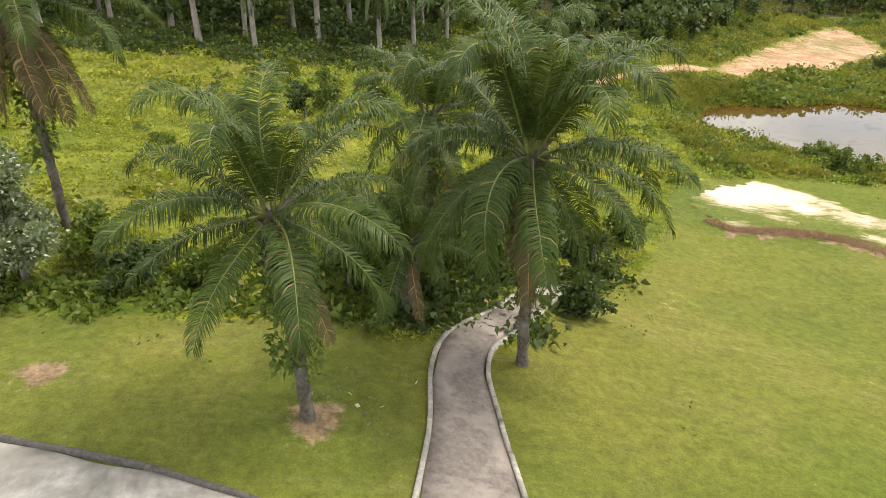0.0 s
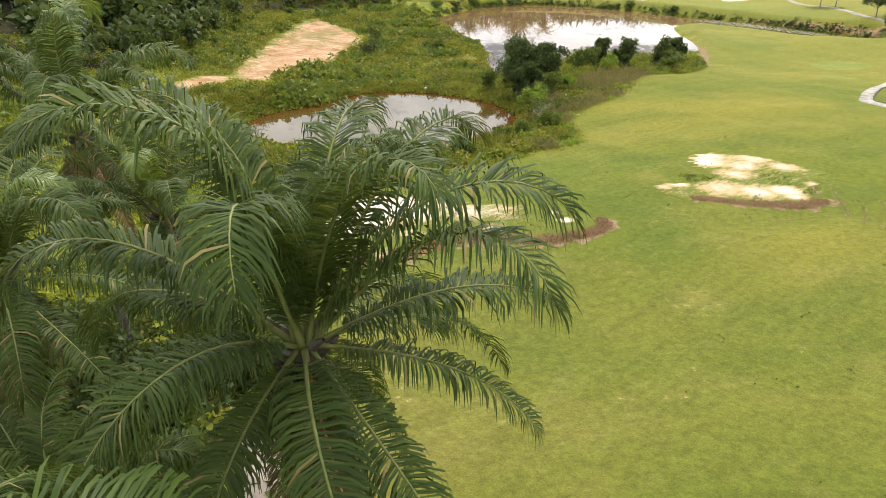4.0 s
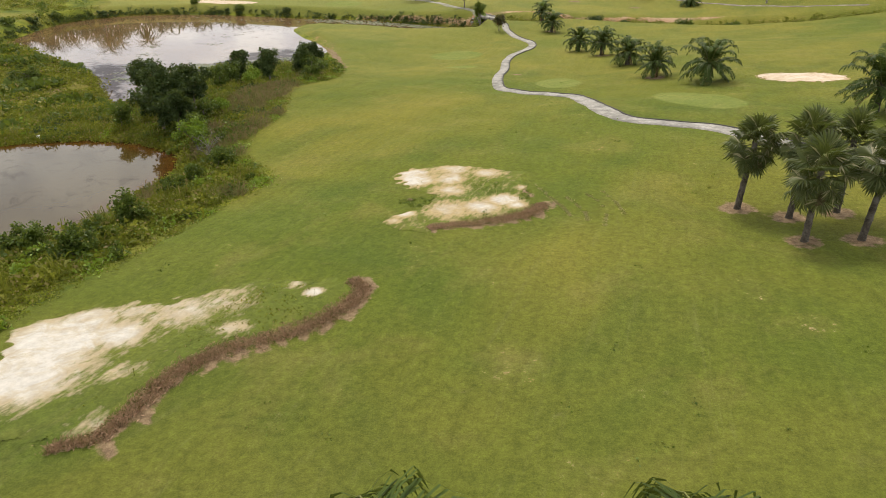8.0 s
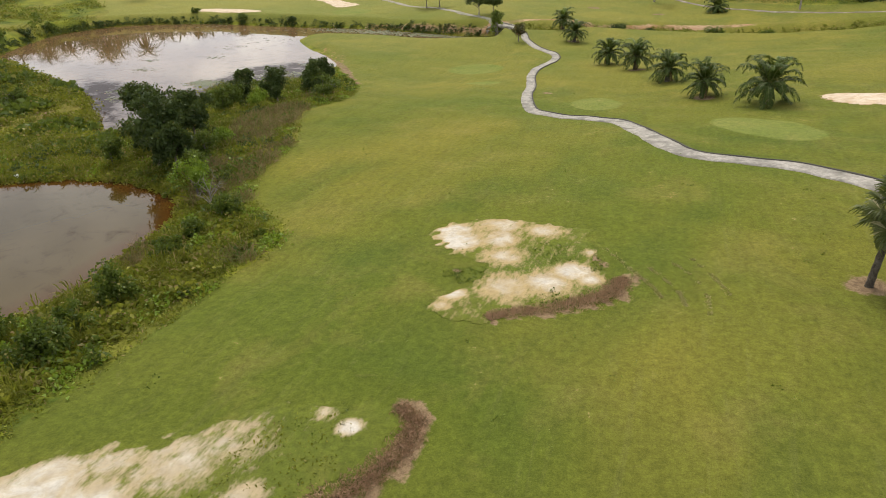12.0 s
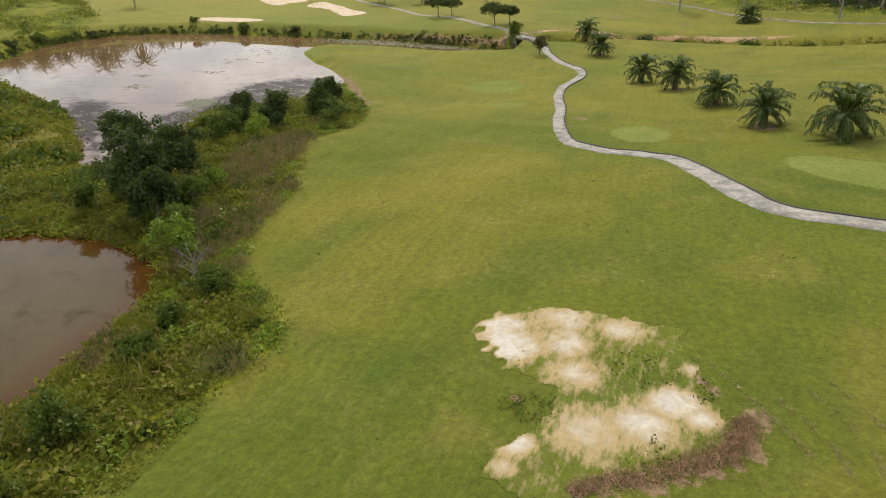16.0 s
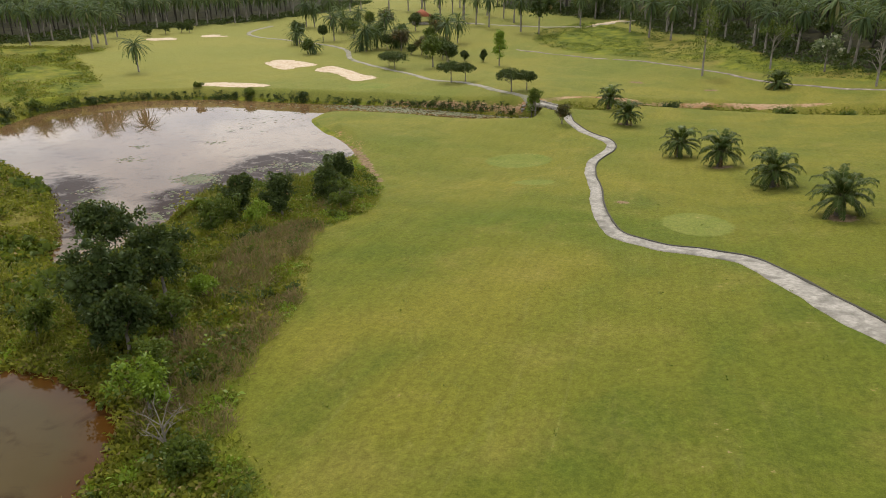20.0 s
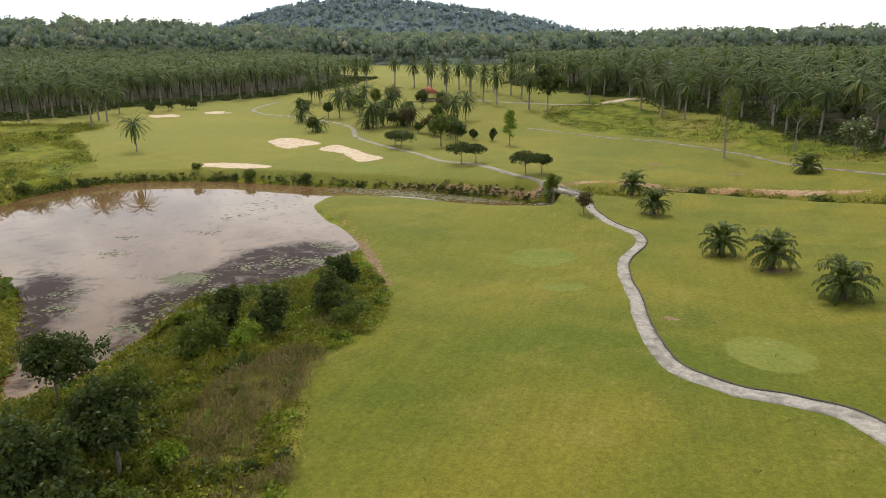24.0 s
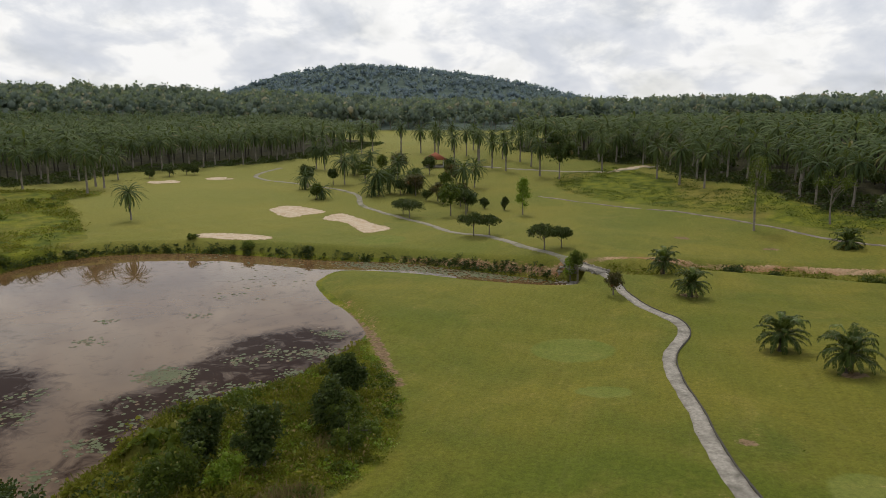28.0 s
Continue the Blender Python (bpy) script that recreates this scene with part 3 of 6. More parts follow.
shore = np.array([(161.4, 97), (162.9, 89), (161.4, 76), (159.2, 66), (158, 60), (166, 42), (168, 24), (165, 6)], float)
shore_d = np.full(GX.shape, 30.0)
shore_d[_k] = line_distance(GX[_k], GY[_k], shore, False)
beach = np.array([(110, 71.5), (118.5, 75.3), (124, 78.5), (128, 82), (131, 85.6)], float)
beach_d = np.full(GX.shape, 30.0)
beach_d[_k] = line_distance(GX[_k], GY[_k], beach, False)
mark(ground_mesh, "clay", np.maximum.reduce([0.86 * (1 - step01(-5.0, 1.5, signed(GX, GY, CLAY_L, 30.0))), 0.80 * (1 - step01(-2.0, 0.8, signed(GX, GY, TRACK_L, 30.0))), 0.78 * (1 - step01(0.2, 1.3, shore_d)), 0.30 * (1 - step01(0.3, 2.0, beach_d))]))
# tees and greens: centre, half-lengths, turn
TEES = [(107.3, 47.5, 2.0, 2.9, 8), (120, 52, 4.2, 5.0, 0), (89.5, 29.7, 4.3, 3.0, 25), (75, 13.5, 6.5, 3.6, 35), (171, 97, 6, 5, 0), (236, 62, 6, 4, 20)]
tee = np.zeros(GX.shape)
for cx, cy, rx, ry, turn in TEES:
    c, s = math.cos(radians(turn)), math.sin(radians(turn))
    u, v = ((GX - cx) * c + (GY - cy) * s) / rx, (-(GX - cx) * s + (GY - cy) * c) / ry
    tee = np.maximum(tee, 1 - step01(0.85, 1.1, np.hypot(u, v)))
mark(ground_mesh, "tee", tee * 0.68)
FAN_PALMS = [(43.9, 12.1, 4.3, 0), (42.7, 9.4, 4.8, 1), (38.8, 9.2, 3.9, 2), (43.6, 6.8, 4.4, 3), (39.4, 6.4, 4.6, 4)]
SHORT_PALMS = [(156, 43, 2.9, 1.9), (144.5, 39.2, 2.8, 1.8), (121.5, 31, 2.9, 1.8), (114.3, 26.5, 3.0, 1.9), (103.6, 22, 3.0, 1.7), (92.6, 18.1, 2.9, 1.7), (87.2, 12.1, 3.8, 1.9),
               (68, -0.5, 3.8, 2.2), (181, 12.5, 3.2, 1.0)]
BARE = [(x, y, 1.15) for x, y, _, _ in FAN_PALMS] + [(36.0, 4.3, 0.9), (-3.4, 13.2, 0.9), (145, 39.5, 1.2), (113.6, 26.3, 1.3), (91.8, 18, 1.5),
                                                     (-10.5, 14.2, 0.7), (76.9, 100.3, 2.4), (75.5, 97, 1.6), (186, 40, 1.8), (180, 25, 1.5), (97, 36.5, 0.8), (41.0, 32.3, 0.45), (43.6, 24.9, 0.4), (44.4, 25.3, 0.4), (42.6, 3.0, 0.8), (42.0, 23.2, 0.5), (15.0, 33.6, 0.5), (17.0, 33.6, 0.45), (26.6, 29.6, 0.35)]
BARE += [(float(a), float(b), 0.95) for a, b in smooth_loop([(127.4, 83.6), (123.4, 79.6), (119.0, 75.9), (114.4, 72.8), (109.8, 70.0), (104.6, 66.6)], 3, False)]
# worn earth along the outer side of the bunkers' dead grass
for line in ([(15.4, 34.0), (17.0, 33.9), (18.9, 34.0), (20.2, 33.7), (21.3, 33.1), (22.6, 32.0), (23.9, 30.9), (25.4, 30.1), (27.0, 29.6), (28.6, 29.9), (29.3, 30.9)], [(36.0, 29.2), (36.9, 28.2), (37.6, 26.6), (38.6, 25.0), (39.6, 23.9), (40.9, 23.3), (42.1, 23.3)]):
    BARE += [(float(a), float(b), 0.34) for a, b in smooth_loop(line, 12, False)]
bare = np.zeros(GX.shape)
for cx, cy, r in BARE:
    bare = np.maximum(bare, 0.85 * (1 - step01(0.5 * r, 1.35 * r, np.hypot(GX - cx, GY - cy))))
mark(ground_mesh, "bare", bare)
tagged(piece("ground", ground_mesh), "rolling mown fairway turf running into wild meadow and woodland", "ground", kind="structure")


def sheet(name, loop, level, mat, label, category, weed=None):
    """Flat water inside an outline, carried a little under the bank."""
    lo, hi = loop.min(0) - 2, loop.max(0) + 2
    xs, ys = np.arange(lo[0], hi[0], 1.0), np.arange(lo[1], hi[1], 1.0)
    X, Y = (a.ravel() for a in np.meshgrid(xs, ys, indexing="ij"))
    d = signed(X, Y, loop, 30.0)
    i, j = np.meshgrid(np.arange(len(xs) - 1), np.arange(len(ys) - 1), indexing="ij")
    q = np.stack([i * len(ys) + j, (i + 1) * len(ys) + j, (i + 1) * len(ys) + j + 1, i * len(ys) + j + 1], -1).reshape(-1, 4)
    q = q[d[q].min(1) < 0.3]
    used = np.unique(q)
    back = np.zeros(len(X), int)
    back[used] = np.arange(len(used))
    me = mesh_of(name, np.stack([X[used], Y[used], np.full(len(used), level)], 1), back[q], mat)
    mark(me, "shallow", (1 - step01(0.0, 4.0, -d[used])) * (1.0 if weed is None else 0.35))
    mark(me, "weed", weed(X[used], Y[used]) if weed else np.zeros(len(used)))
    return tagged(piece(name, me), label, category, kind="structure")


WEED_BEDS = [np.array(p, float) for p in ([(79, 82), (81, 86), (84.7, 86.9), (91.9, 92.7), (96.6, 91.3), (102.3, 91.4), (113, 92.2), (117.5, 89.7), (122.8, 85.5), (121, 77), (104, 76), (90, 81)],
                                          [(99, 112), (98.5, 102), (92, 96.2), (84, 91), (76, 84), (72, 84), (88, 106)])]


def weed_beds(x, y):
    return 1 - step01(-3.5, 1.6, np.minimum(signed(x, y, WEED_BEDS[0], 20.0), signed(x, y, WEED_BEDS[1], 20.0)))


sheet("lake_water", LAKE_L, LAKE_Z, LAKE_WATER, "still brown lake reflecting the cloudy sky", "water", weed_beds)
sheet("pond_water", POND_L, POND_Z, POND_WATER, "still reddish-brown pond beside the fairway", "water")


# ---- cart paths ----
def ribbon(pts, widths, spacing=0.5):
    c = smooth_loop(pts, 12, False)
    seg = np.r_[0, np.cumsum(np.linalg.norm(np.diff(c, axis=0), axis=1))]
    s = np.arange(0, seg[-1], spacing)
    p = np.stack([np.interp(s, seg, c[:, 0]), np.interp(s, seg, c[:, 1])], 1)
    t = np.gradient(p, axis=0)
    t /= np.linalg.norm(t, axis=1)[:, None]
    return p, np.stack([-t[:, 1], t[:, 0]], 1), np.interp(s / seg[-1], np.linspace(0, 1, len(widths)), widths), s


def draped(name, p, nrm, offs, lift, mat, parent=None, label=""):
    """A strip across the offsets (each an array along the strip), laid lift above the land; the outer rows turn down into it."""
    rows, k = [], len(offs)
    for o, h in zip(offs, lift):
        q = p + nrm * o[:, None]
        rows.append(np.concatenate([q, (land(q[:, 0], q[:, 1]) + h)[:, None]], 1))
    v = np.stack(rows, 1)
    n = len(p)
    i, j = np.meshgrid(np.arange(n - 1), np.arange(k - 1), indexing="ij")
    f = np.stack([i * k + j, i * k + j + 1, (i + 1) * k + j + 1, (i + 1) * k + j], -1).reshape(-1, 4)[:, ::-1]
    return piece(name, mesh_of(name, v.reshape(-1, 3), f, mat), parent, None, label)


def cart_path(name, pts, widths, mat, kerb_l, kerb_r, label, spacing=0.5, lift=0.06):
    p, nrm, w, s = ribbon(pts, widths, spacing)
    rng = np.random.default_rng(len(pts))
    ragged = w / 2 * (1 + 0.05 * np.sin(s * 0.9) + 0.04 * np.sin(s * 2.3 + 1))
    top = holder(name, 0, 0, 0)
    tagged(top, label, "path", kind="structure")
    draped("paving", p, nrm, [-ragged - 0.05, -ragged, -ragged * 0.4, ragged * 0.4, ragged, ragged + 0.05], [-0.1, lift, lift + 0.02, lift + 0.02, lift, -0.1], mat, top)
    for kerb, side, wide in ((kerb_l, 1, 0.14), (kerb_r, -1, 0.14)):
        if kerb:
            o = side * (w / 2 + 0.08)
            draped("kerb", p, nrm, [o - wide / 2, o - wide / 2 + 0.01, o + wide / 2 - 0.01, o + wide / 2], [-0.1, lift + 0.07, lift + 0.07, -0.1], kerb, top)
    return top


cart_path("cart_path", [(153, 52.6), (149, 50), (142.8, 48), (137.7, 45), (132.5, 41.2), (127.7, 40.3), (119.8, 41.8), (112.3, 41.4), (103.6, 39.8), (96.4, 39), (89.2, 37.5),
                        (84.9, 35.8), (82, 32.6), (80.9, 29.2), (79.2, 26.4), (73.5, 24), (67, 21.3), (64.4, 18.8), (63.4, 15.7), (61.9, 12.5), (59.6, 10), (55, 5), (50, -3)],
          [1.3, 1.25, 1.35, 1.2, 1.3, 1.6, 2.1, 1.7, 1.6], CONCRETE, KERB_DARK, None, "winding pale concrete cart path with a dark kerb on one side")
cart_path("garden_path", [(0.4, 4), (0.5, 8), (0.5, 11.2), (0.42, 13.9), (0.28, 16.2), (0.55, 17.8), (1.2, 19.0), (2.0, 20.2), (2.9, 21.8), (4.3, 24.5)],
          [3.6, 3.2, 2.5, 1.75, 1.5, 1.3, 1.1, 1.0], OLD_ASPHALT, KERB, KERB, "dark weathered asphalt path with pale concrete kerbs")
cart_path("service_road", [(-20, 12.2), (-10, 10.4), (-6, 9.6), (-3.5, 8.7), (-2, 6.0)], [2.6, 2.4, 2.3, 2.2], CONCRETE, KERB_DARK, KERB_DARK, "pale concrete road with a dark edge on the lawn")
cart_path("far_cart_path", [(157.6, 56.8), (160.4, 59.6), (164, 63.4), (168.4, 68.3), (177, 76), (182.5, 86), (194, 97.3), (205, 111), (214.4, 121.8), (230.5, 132), (239.8, 153.6), (243.4, 170.4), (252.3, 179.6), (272, 181.3)],
          [1.5], GREY_PATH, None, None, "pale concrete cart path climbing towards the plantation", 1.0)
cart_path("side_cart_path", [(160, -20), (185, 11.7), (199, 24), (213, 40.5), (221, 55), (237.4, 78.2)], [0.8], OLD_ASPHALT, None, None, "narrow grey cart path along the plantation edge", 1.0)
cart_path("upper_cart_path", [(292, 118), (284, 101), (273, 66.5), (279, 45)], [1.5], GREY_PATH, None, None, "pale cart path on the far rise", 1.0)


# ---- bunkers ----
def bunker(name, pts, mat, label, worn, cell=0.3, ragged=0.45):
    """Sand inside a ragged outline, sunk in the turf; worn gives 0 for clean sand to 1 for overgrown."""
    loop = smooth_loop(pts)
    lo, hi = loop.min(0) - 1, loop.max(0) + 1
    xs, ys = np.arange(lo[0], hi[0], cell), np.arange(lo[1], hi[1], cell)
    X, Y = (a.ravel() for a in np.meshgrid(xs, ys, indexing="ij"))
    edge = signed(X, Y, loop, 30.0) + ragged * (0.5 * np.sin(X * 1.7 + 2 * np.sin(Y)) * np.sin(Y * 1.9) + 0.5 * np.sin(X * 4.1 + Y * 2.7) * np.sin(Y * 3.7 - X))
    i, j = np.meshgrid(np.arange(len(xs) - 1), np.arange(len(ys) - 1), indexing="ij")
    q = np.stack([i * len(ys) + j, (i + 1) * len(ys) + j, (i + 1) * len(ys) + j + 1, i * len(ys) + j + 1], -1).reshape(-1, 4)
    q = q[edge[q].max(1) < 0]
    used = np.unique(q)
    back = np.zeros(len(X), int)
    back[used] = np.arange(len(used))
    x, y = X[used], Y[used]
    lift = 0.012 + 0.05 * step01(0, 0.8, -edge[used])
    me = mesh_of(name, np.stack([x, y, land(x, y) + lift], 1), back[q], mat, smooth=True)
    mark(me, "worn", np.maximum(worn(x, y), 1.2 * (1 - step01(0.0, 0.45, -edge[used]))))
    return tagged(piece(name, me), label, "bunker", kind="structure")


def from_point(*spots):
    """Clean at the spots (x, y, radius, growth at its middle), overgrown away from them."""
    return lambda x, y: np.clip(np.minimum.reduce([c + (1 - c) * np.clip(np.hypot(x - a, y - b) / r, 0, 1) ** 1.5 for a, b, r, c in spots]), 0, 1)


bunker("sand_bunker", [(14.3, 36.5), (15, 39.4), (19.1, 42.8), (20.8, 43.3), (23.4, 41.8), (24.8, 39), (27.4, 36.6), (28.5, 34), (29.0, 31.7), (28.2, 30.4), (25.6, 30.8), (23.8, 31.9), (22.3, 33.4),
                       (20.2, 34.5), (17.4, 34.6), (15.2, 34.5)], SAND_WEEDY, "half-overgrown white sand bunker with a dead grass edge",
       from_point((17.6, 40.0, 3.6, 0), (20.2, 40.8, 3.6, 0), (22.2, 40.8, 1.7, 0.10), (21.5, 38.8, 2.2, 0.2), (24.0, 37.6, 2.6, 0.40), (25.6, 36.4, 2.6, 0.52), (23.6, 39.6, 2.0, 0.45), (27.4, 32.4, 0.75, 0.05), (28.0, 33.7, 0.8, 0.45), (23.4, 34.3, 1.2, 0.42), (16.0, 35.0, 1.2, 0.55), (19.0, 36.6, 1.4, 0.55)), 0.14, 0.6)
bunker("sand_bunker", [(45.8, 35.2), (47.8, 34.9), (49, 32.4), (48.9, 30.0), (48.5, 27.5), (48.0, 26.0), (45.4, 25.6), (43.3, 24.9), (41.2, 23.9), (39.1, 25), (37.8, 26.9), (36.4, 28.7),
                       (35.5, 29.9), (35.6, 31.6), (36.6, 32.4), (38.4, 32.3), (39.8, 31.0), (41.6, 30.9), (42.5, 32.2), (43.6, 33.9)], SAND, "white and ochre sand bunker overgrown with weeds",
       from_point((44.9, 33.6, 2.3, 0), (46.6, 34.2, 1.9, 0.10), (47.8, 31.4, 2.4, 0.38), (47.4, 28.6, 1.7, 0.34), (45.6, 31.0, 1.9, 0.32), (43.2, 30.2, 1.7, 0.36), (39.6, 29.2, 2.1, 0.34), (40.6, 27.4, 2.0, 0.26), (42.2, 26.2, 1.5, 0.02),
                  (41.4, 25.2, 0.9, 0.1), (38.2, 31.7, 1.0, 0.12), (36.9, 31.9, 0.7, 0.35), (44.6, 25.6, 0.6, 0.3)), 0.14, 0.6)
FAR_BUNKERS = [[(163.5, 138), (169, 133), (168, 121), (163.5, 118.5), (162, 123), (162, 131)], [(199, 141), (206, 138), (202, 126), (196, 127.5), (191, 131)],
               [(193, 122.5), (201, 120.5), (192, 109), (184, 100.5), (177, 104), (188, 113)], [(91.5, 6.4), (91.5, 1.6), (87, -2.6), (84, 0), (84.2, 3.5), (87, 6)],
               [(272, 66), (276, 60), (281, 52), (278, 49), (272, 58)], [(238, 190), (243, 186), (240, 180), (235, 186)], [(222, 199), (228, 194), (224, 189), (218, 195)]]
for outline in FAR_BUNKERS:
    bunker("sand_bunker", outline, SAND_FAR, "pale sand bunker in the mown turf", lambda x, y: np.full(len(x), 0.25), 0.25, 0.5)

# ---- palms ----
def frond_mesh(name, length, rise, bend, pairs, leaflet, width, mats, seed, hang=0.7):
    """A feather leaf from the origin towards +x, rising by degrees and arching over, its leaflets hanging: the meshes of rachis and leaflets."""
    rng = np.random.default_rng(seed)
    s = np.linspace(0, 1, 19)
    ang = np.maximum(radians(rise) - bend * s ** (2.9 if rise > 40 else 1.7), -1.52)
    step = length / 18
    x, z = np.r_[0, np.cumsum(np.cos(ang[:-1]) * step)], np.r_[0, np.cumsum(np.sin(ang[:-1]) * step)]
    y = 0.06 * length * np.sin(s * 2.5 + seed) * s
    spine = np.stack([x, y, z], 1)
    rv, rf = tube(spine, np.interp(s, [0, 0.12, 1], [0.070, 0.038, 0.006]), 5)
    t = np.repeat(np.linspace(0.13, 0.998, pairs), 2) + rng.normal(0, 0.003, 2 * pairs)
    side = np.tile([1.0, -1.0], pairs)
    base = np.stack([np.interp(t, s, spine[:, k]) for k in range(3)], 1)
    a = np.interp(t, s, ang)
    T = np.stack([np.cos(a), np.zeros_like(a), np.sin(a)], 1)
    U = np.stack([-np.sin(a), np.zeros_like(a), np.cos(a)], 1)
    Y = np.array([[0, 1.0, 0]])
    spread = np.interp(t, [0.1, 0.6, 0.9, 1], [1.35, 1.15, 0.85, 0.45]) + rng.normal(0, 0.08, len(t)) + 0.10 * np.sin(t * 23 + seed)
    ln = leaflet * np.interp(t, [0.1, 0.25, 0.6, 0.9, 1], [0.45, 0.85, 1.0, 0.72, 0.40]) * rng.uniform(0.82, 1.12, len(t))
    up = rng.normal(0.20, 0.16, len(t)) + 0.12 * np.sin(t * 31 + seed * 2)
    d = T * np.cos(spread)[:, None] + Y * (side * np.sin(spread))[:, None] + U * up[:, None]
    d /= np.linalg.norm(d, axis=1)[:, None]
    hg = np.clip(hang + rng.normal(0, 0.10, len(t)), 0, 1)[:, None]
    down = np.array([[0, 0, -1.0]])
    m1 = base + d * (ln * 0.36)[:, None]
    d2 = d * (1 - 0.45 * hg) + down * hg * 0.45
    m2 = m1 + d2 * (ln * 0.34)[:, None]
    d3 = d * (1 - hg) + down * hg
    tip = m2 + d3 * (ln * 0.34)[:, None]
    wd = T - d * np.sum(T * d, 1)[:, None]
    wd /= np.linalg.norm(wd, axis=1)[:, None]
    w = (width * np.interp(t, [0, 0.5, 1], [0.8, 1, 0.6]))[:, None]
    v = np.stack([base - wd * w * 0.3, base + wd * w * 0.3, m1 + wd * w * 0.5, m1 - wd * w * 0.5, m2 + wd * w * 0.42, m2 - wd * w * 0.42, tip + wd * w * 0.08, tip - wd * w * 0.08], 1).reshape(-1, 3)
    o = np.arange(len(t))[:, None] * 8
    f = np.concatenate([o + np.array([[0, 1, 2, 3]]), o + np.array([[3, 2, 4, 5]]), o + np.array([[5, 4, 6, 7]])])
    return mesh_of(name, rv, rf, mats[0]), mesh_of("blade", v, f, mats[1])


def leaf_of(name, pair, top, m, label=""):
    """A palm leaf on its thing: the stalk, with its blades as a part of it."""
    stalk = piece(name, pair[0], top, m, label)
    piece(pair[1].name.split(".")[0], pair[1], stalk)
    return stalk


RISES = (80, 64, 48, 32, 16, 0, -16, -32, -48)


def fronds(length, pairs, leaflet, width, tag):
    kit = {}
    for k, rise in enumerate(RISES):
        arch = 1.25 + 0.40 * (rise > 10) + 0.75 * (rise > 40) - 0.45 * (rise < -10)
        kit[rise] = [frond_mesh("frond", length, rise, arch + e, pairs, leaflet, width, [RACHIS, FROND_YOUNG if k == 0 and e > 0 else FROND], 10 * k + n + tag, 0.68 if k < 3 else 0.80) for n, e in enumerate((-0.25, 0.0, 0.3))]
    kit["dry"] = [frond_mesh("frond", length * 0.92, r, 0.35, pairs, leaflet * 0.75, width, [RACHIS_DRY, FROND_DRY], 200 + n + tag, 0.8) for n, r in enumerate((-58, -74))]
    return kit


def crown_of(top, kit, at, count, size, seed, dry=2, high=82, low=-48, bias=1.05, spin=0.0):
    rng = random.Random(seed)
    turn0 = rng.uniform(0, 360) + spin
    for i in range(count):
        u = i / (count - 1)
        elev = high - (high - low) * u ** bias + rng.uniform(-6, 6)
        kind = "dry" if i >= count - dry else min(RISES, key=lambda r: abs(r - elev))
        sc = size * rng.uniform(0.88, 1.06) * (0.85 if i < 2 else 1.14 if elev > 52 else 0.92 if elev < 10 else 1.0)
        m = Matrix.Translation(at) @ pose(0, 0, 0, 0, 0, turn0 + i * 137.5 + rng.uniform(-10, 10)) @ pose(0, 0, 0, rng.uniform(-9, 9), rng.uniform(-6, 6), 0) @ pose(0.12, 0, 0) @ Matrix.Scale(sc, 4)
        leaf_of("frond", rng.choice(kit[kind]), top, m, "brown dying frond" if kind == "dry" else "")


def stem_mesh(name, foot_r, top_r, height, lean, mat, seed, rings=22, sides=12, knob=0.10):
    """A palm stem with leaf scars, from its foot (a little below the ground) upward."""
    rng = np.random.default_rng(seed)
    s = np.linspace(0, 1, rings)
    p = np.stack([lean[0] * s ** 1.3, lean[1] * s ** 1.3, -0.25 + (height + 0.25) * s], 1)
    r = np.interp(s, [0, 0.08, 0.9, 1], [foot_r * 1.25, foot_r, top_r, top_r * 1.15]) * (1 + knob * np.where(np.arange(rings) % 2, 1, -1))
    v, f = tube(p, r, sides)
    v = v + rng.normal(0, foot_r * knob * 0.5, v.shape)
    return mesh_of(name, v, f, mat, smooth=True)


def blob(c, r, rng, rings=5, sides=7):
    """An uneven closed lump, quads only."""
    a = np.linspace(0.15, math.pi - 0.15, rings)
    p = np.asarray(c, float) + np.stack([rng.normal(0, 0.06 * r, rings), rng.normal(0, 0.06 * r, rings), -r * np.cos(a)], 1)
    return tube(p, r * np.sin(a) * rng.uniform(0.85, 1.15, rings), sides)


def foliage(centres, radii, per, size, rng, up=0.35, droop=0.2, wide=0.55, core=0.0, inner=0.35, ball=(5, 7)):
    """Lumps of leaves as (verts, faces); core: the share of a lump that is packed solid with leaves."""
    c = np.repeat(np.asarray(centres, float), per, 0)
    r = np.repeat(np.asarray(radii, float), per)
    d = random_ways(len(c), 0.25, rng)
    p = c + d * (r * rng.uniform(inner, 1.0, len(c)) ** 0.6)[:, None]
    w = d * 0.8 + random_ways(len(c), up, rng)
    ln = size * rng.uniform(0.6, 1.4, len(c))
    sets = [leaves(p, w, ln, ln * wide, droop, rng)]
    if core:
        sets += [blob(a, core * b, rng, *ball) for a, b in zip(centres, radii)]
    return joined(*sets)


def leaf_mass(name, centres, radii, per, size, mat, seed, up=0.35, droop=0.2, wide=0.55, core=0.0, inner=0.35):
    return mesh_of(name, *foliage(centres, radii, per, size, np.random.default_rng(seed), up, droop, wide, core, inner), mat)


HERO_KIT = fronds(4.7, 146, 0.97, 0.040, 0)
SHORT_KIT = fronds(3.2, 44, 0.70, 0.085, 1000)


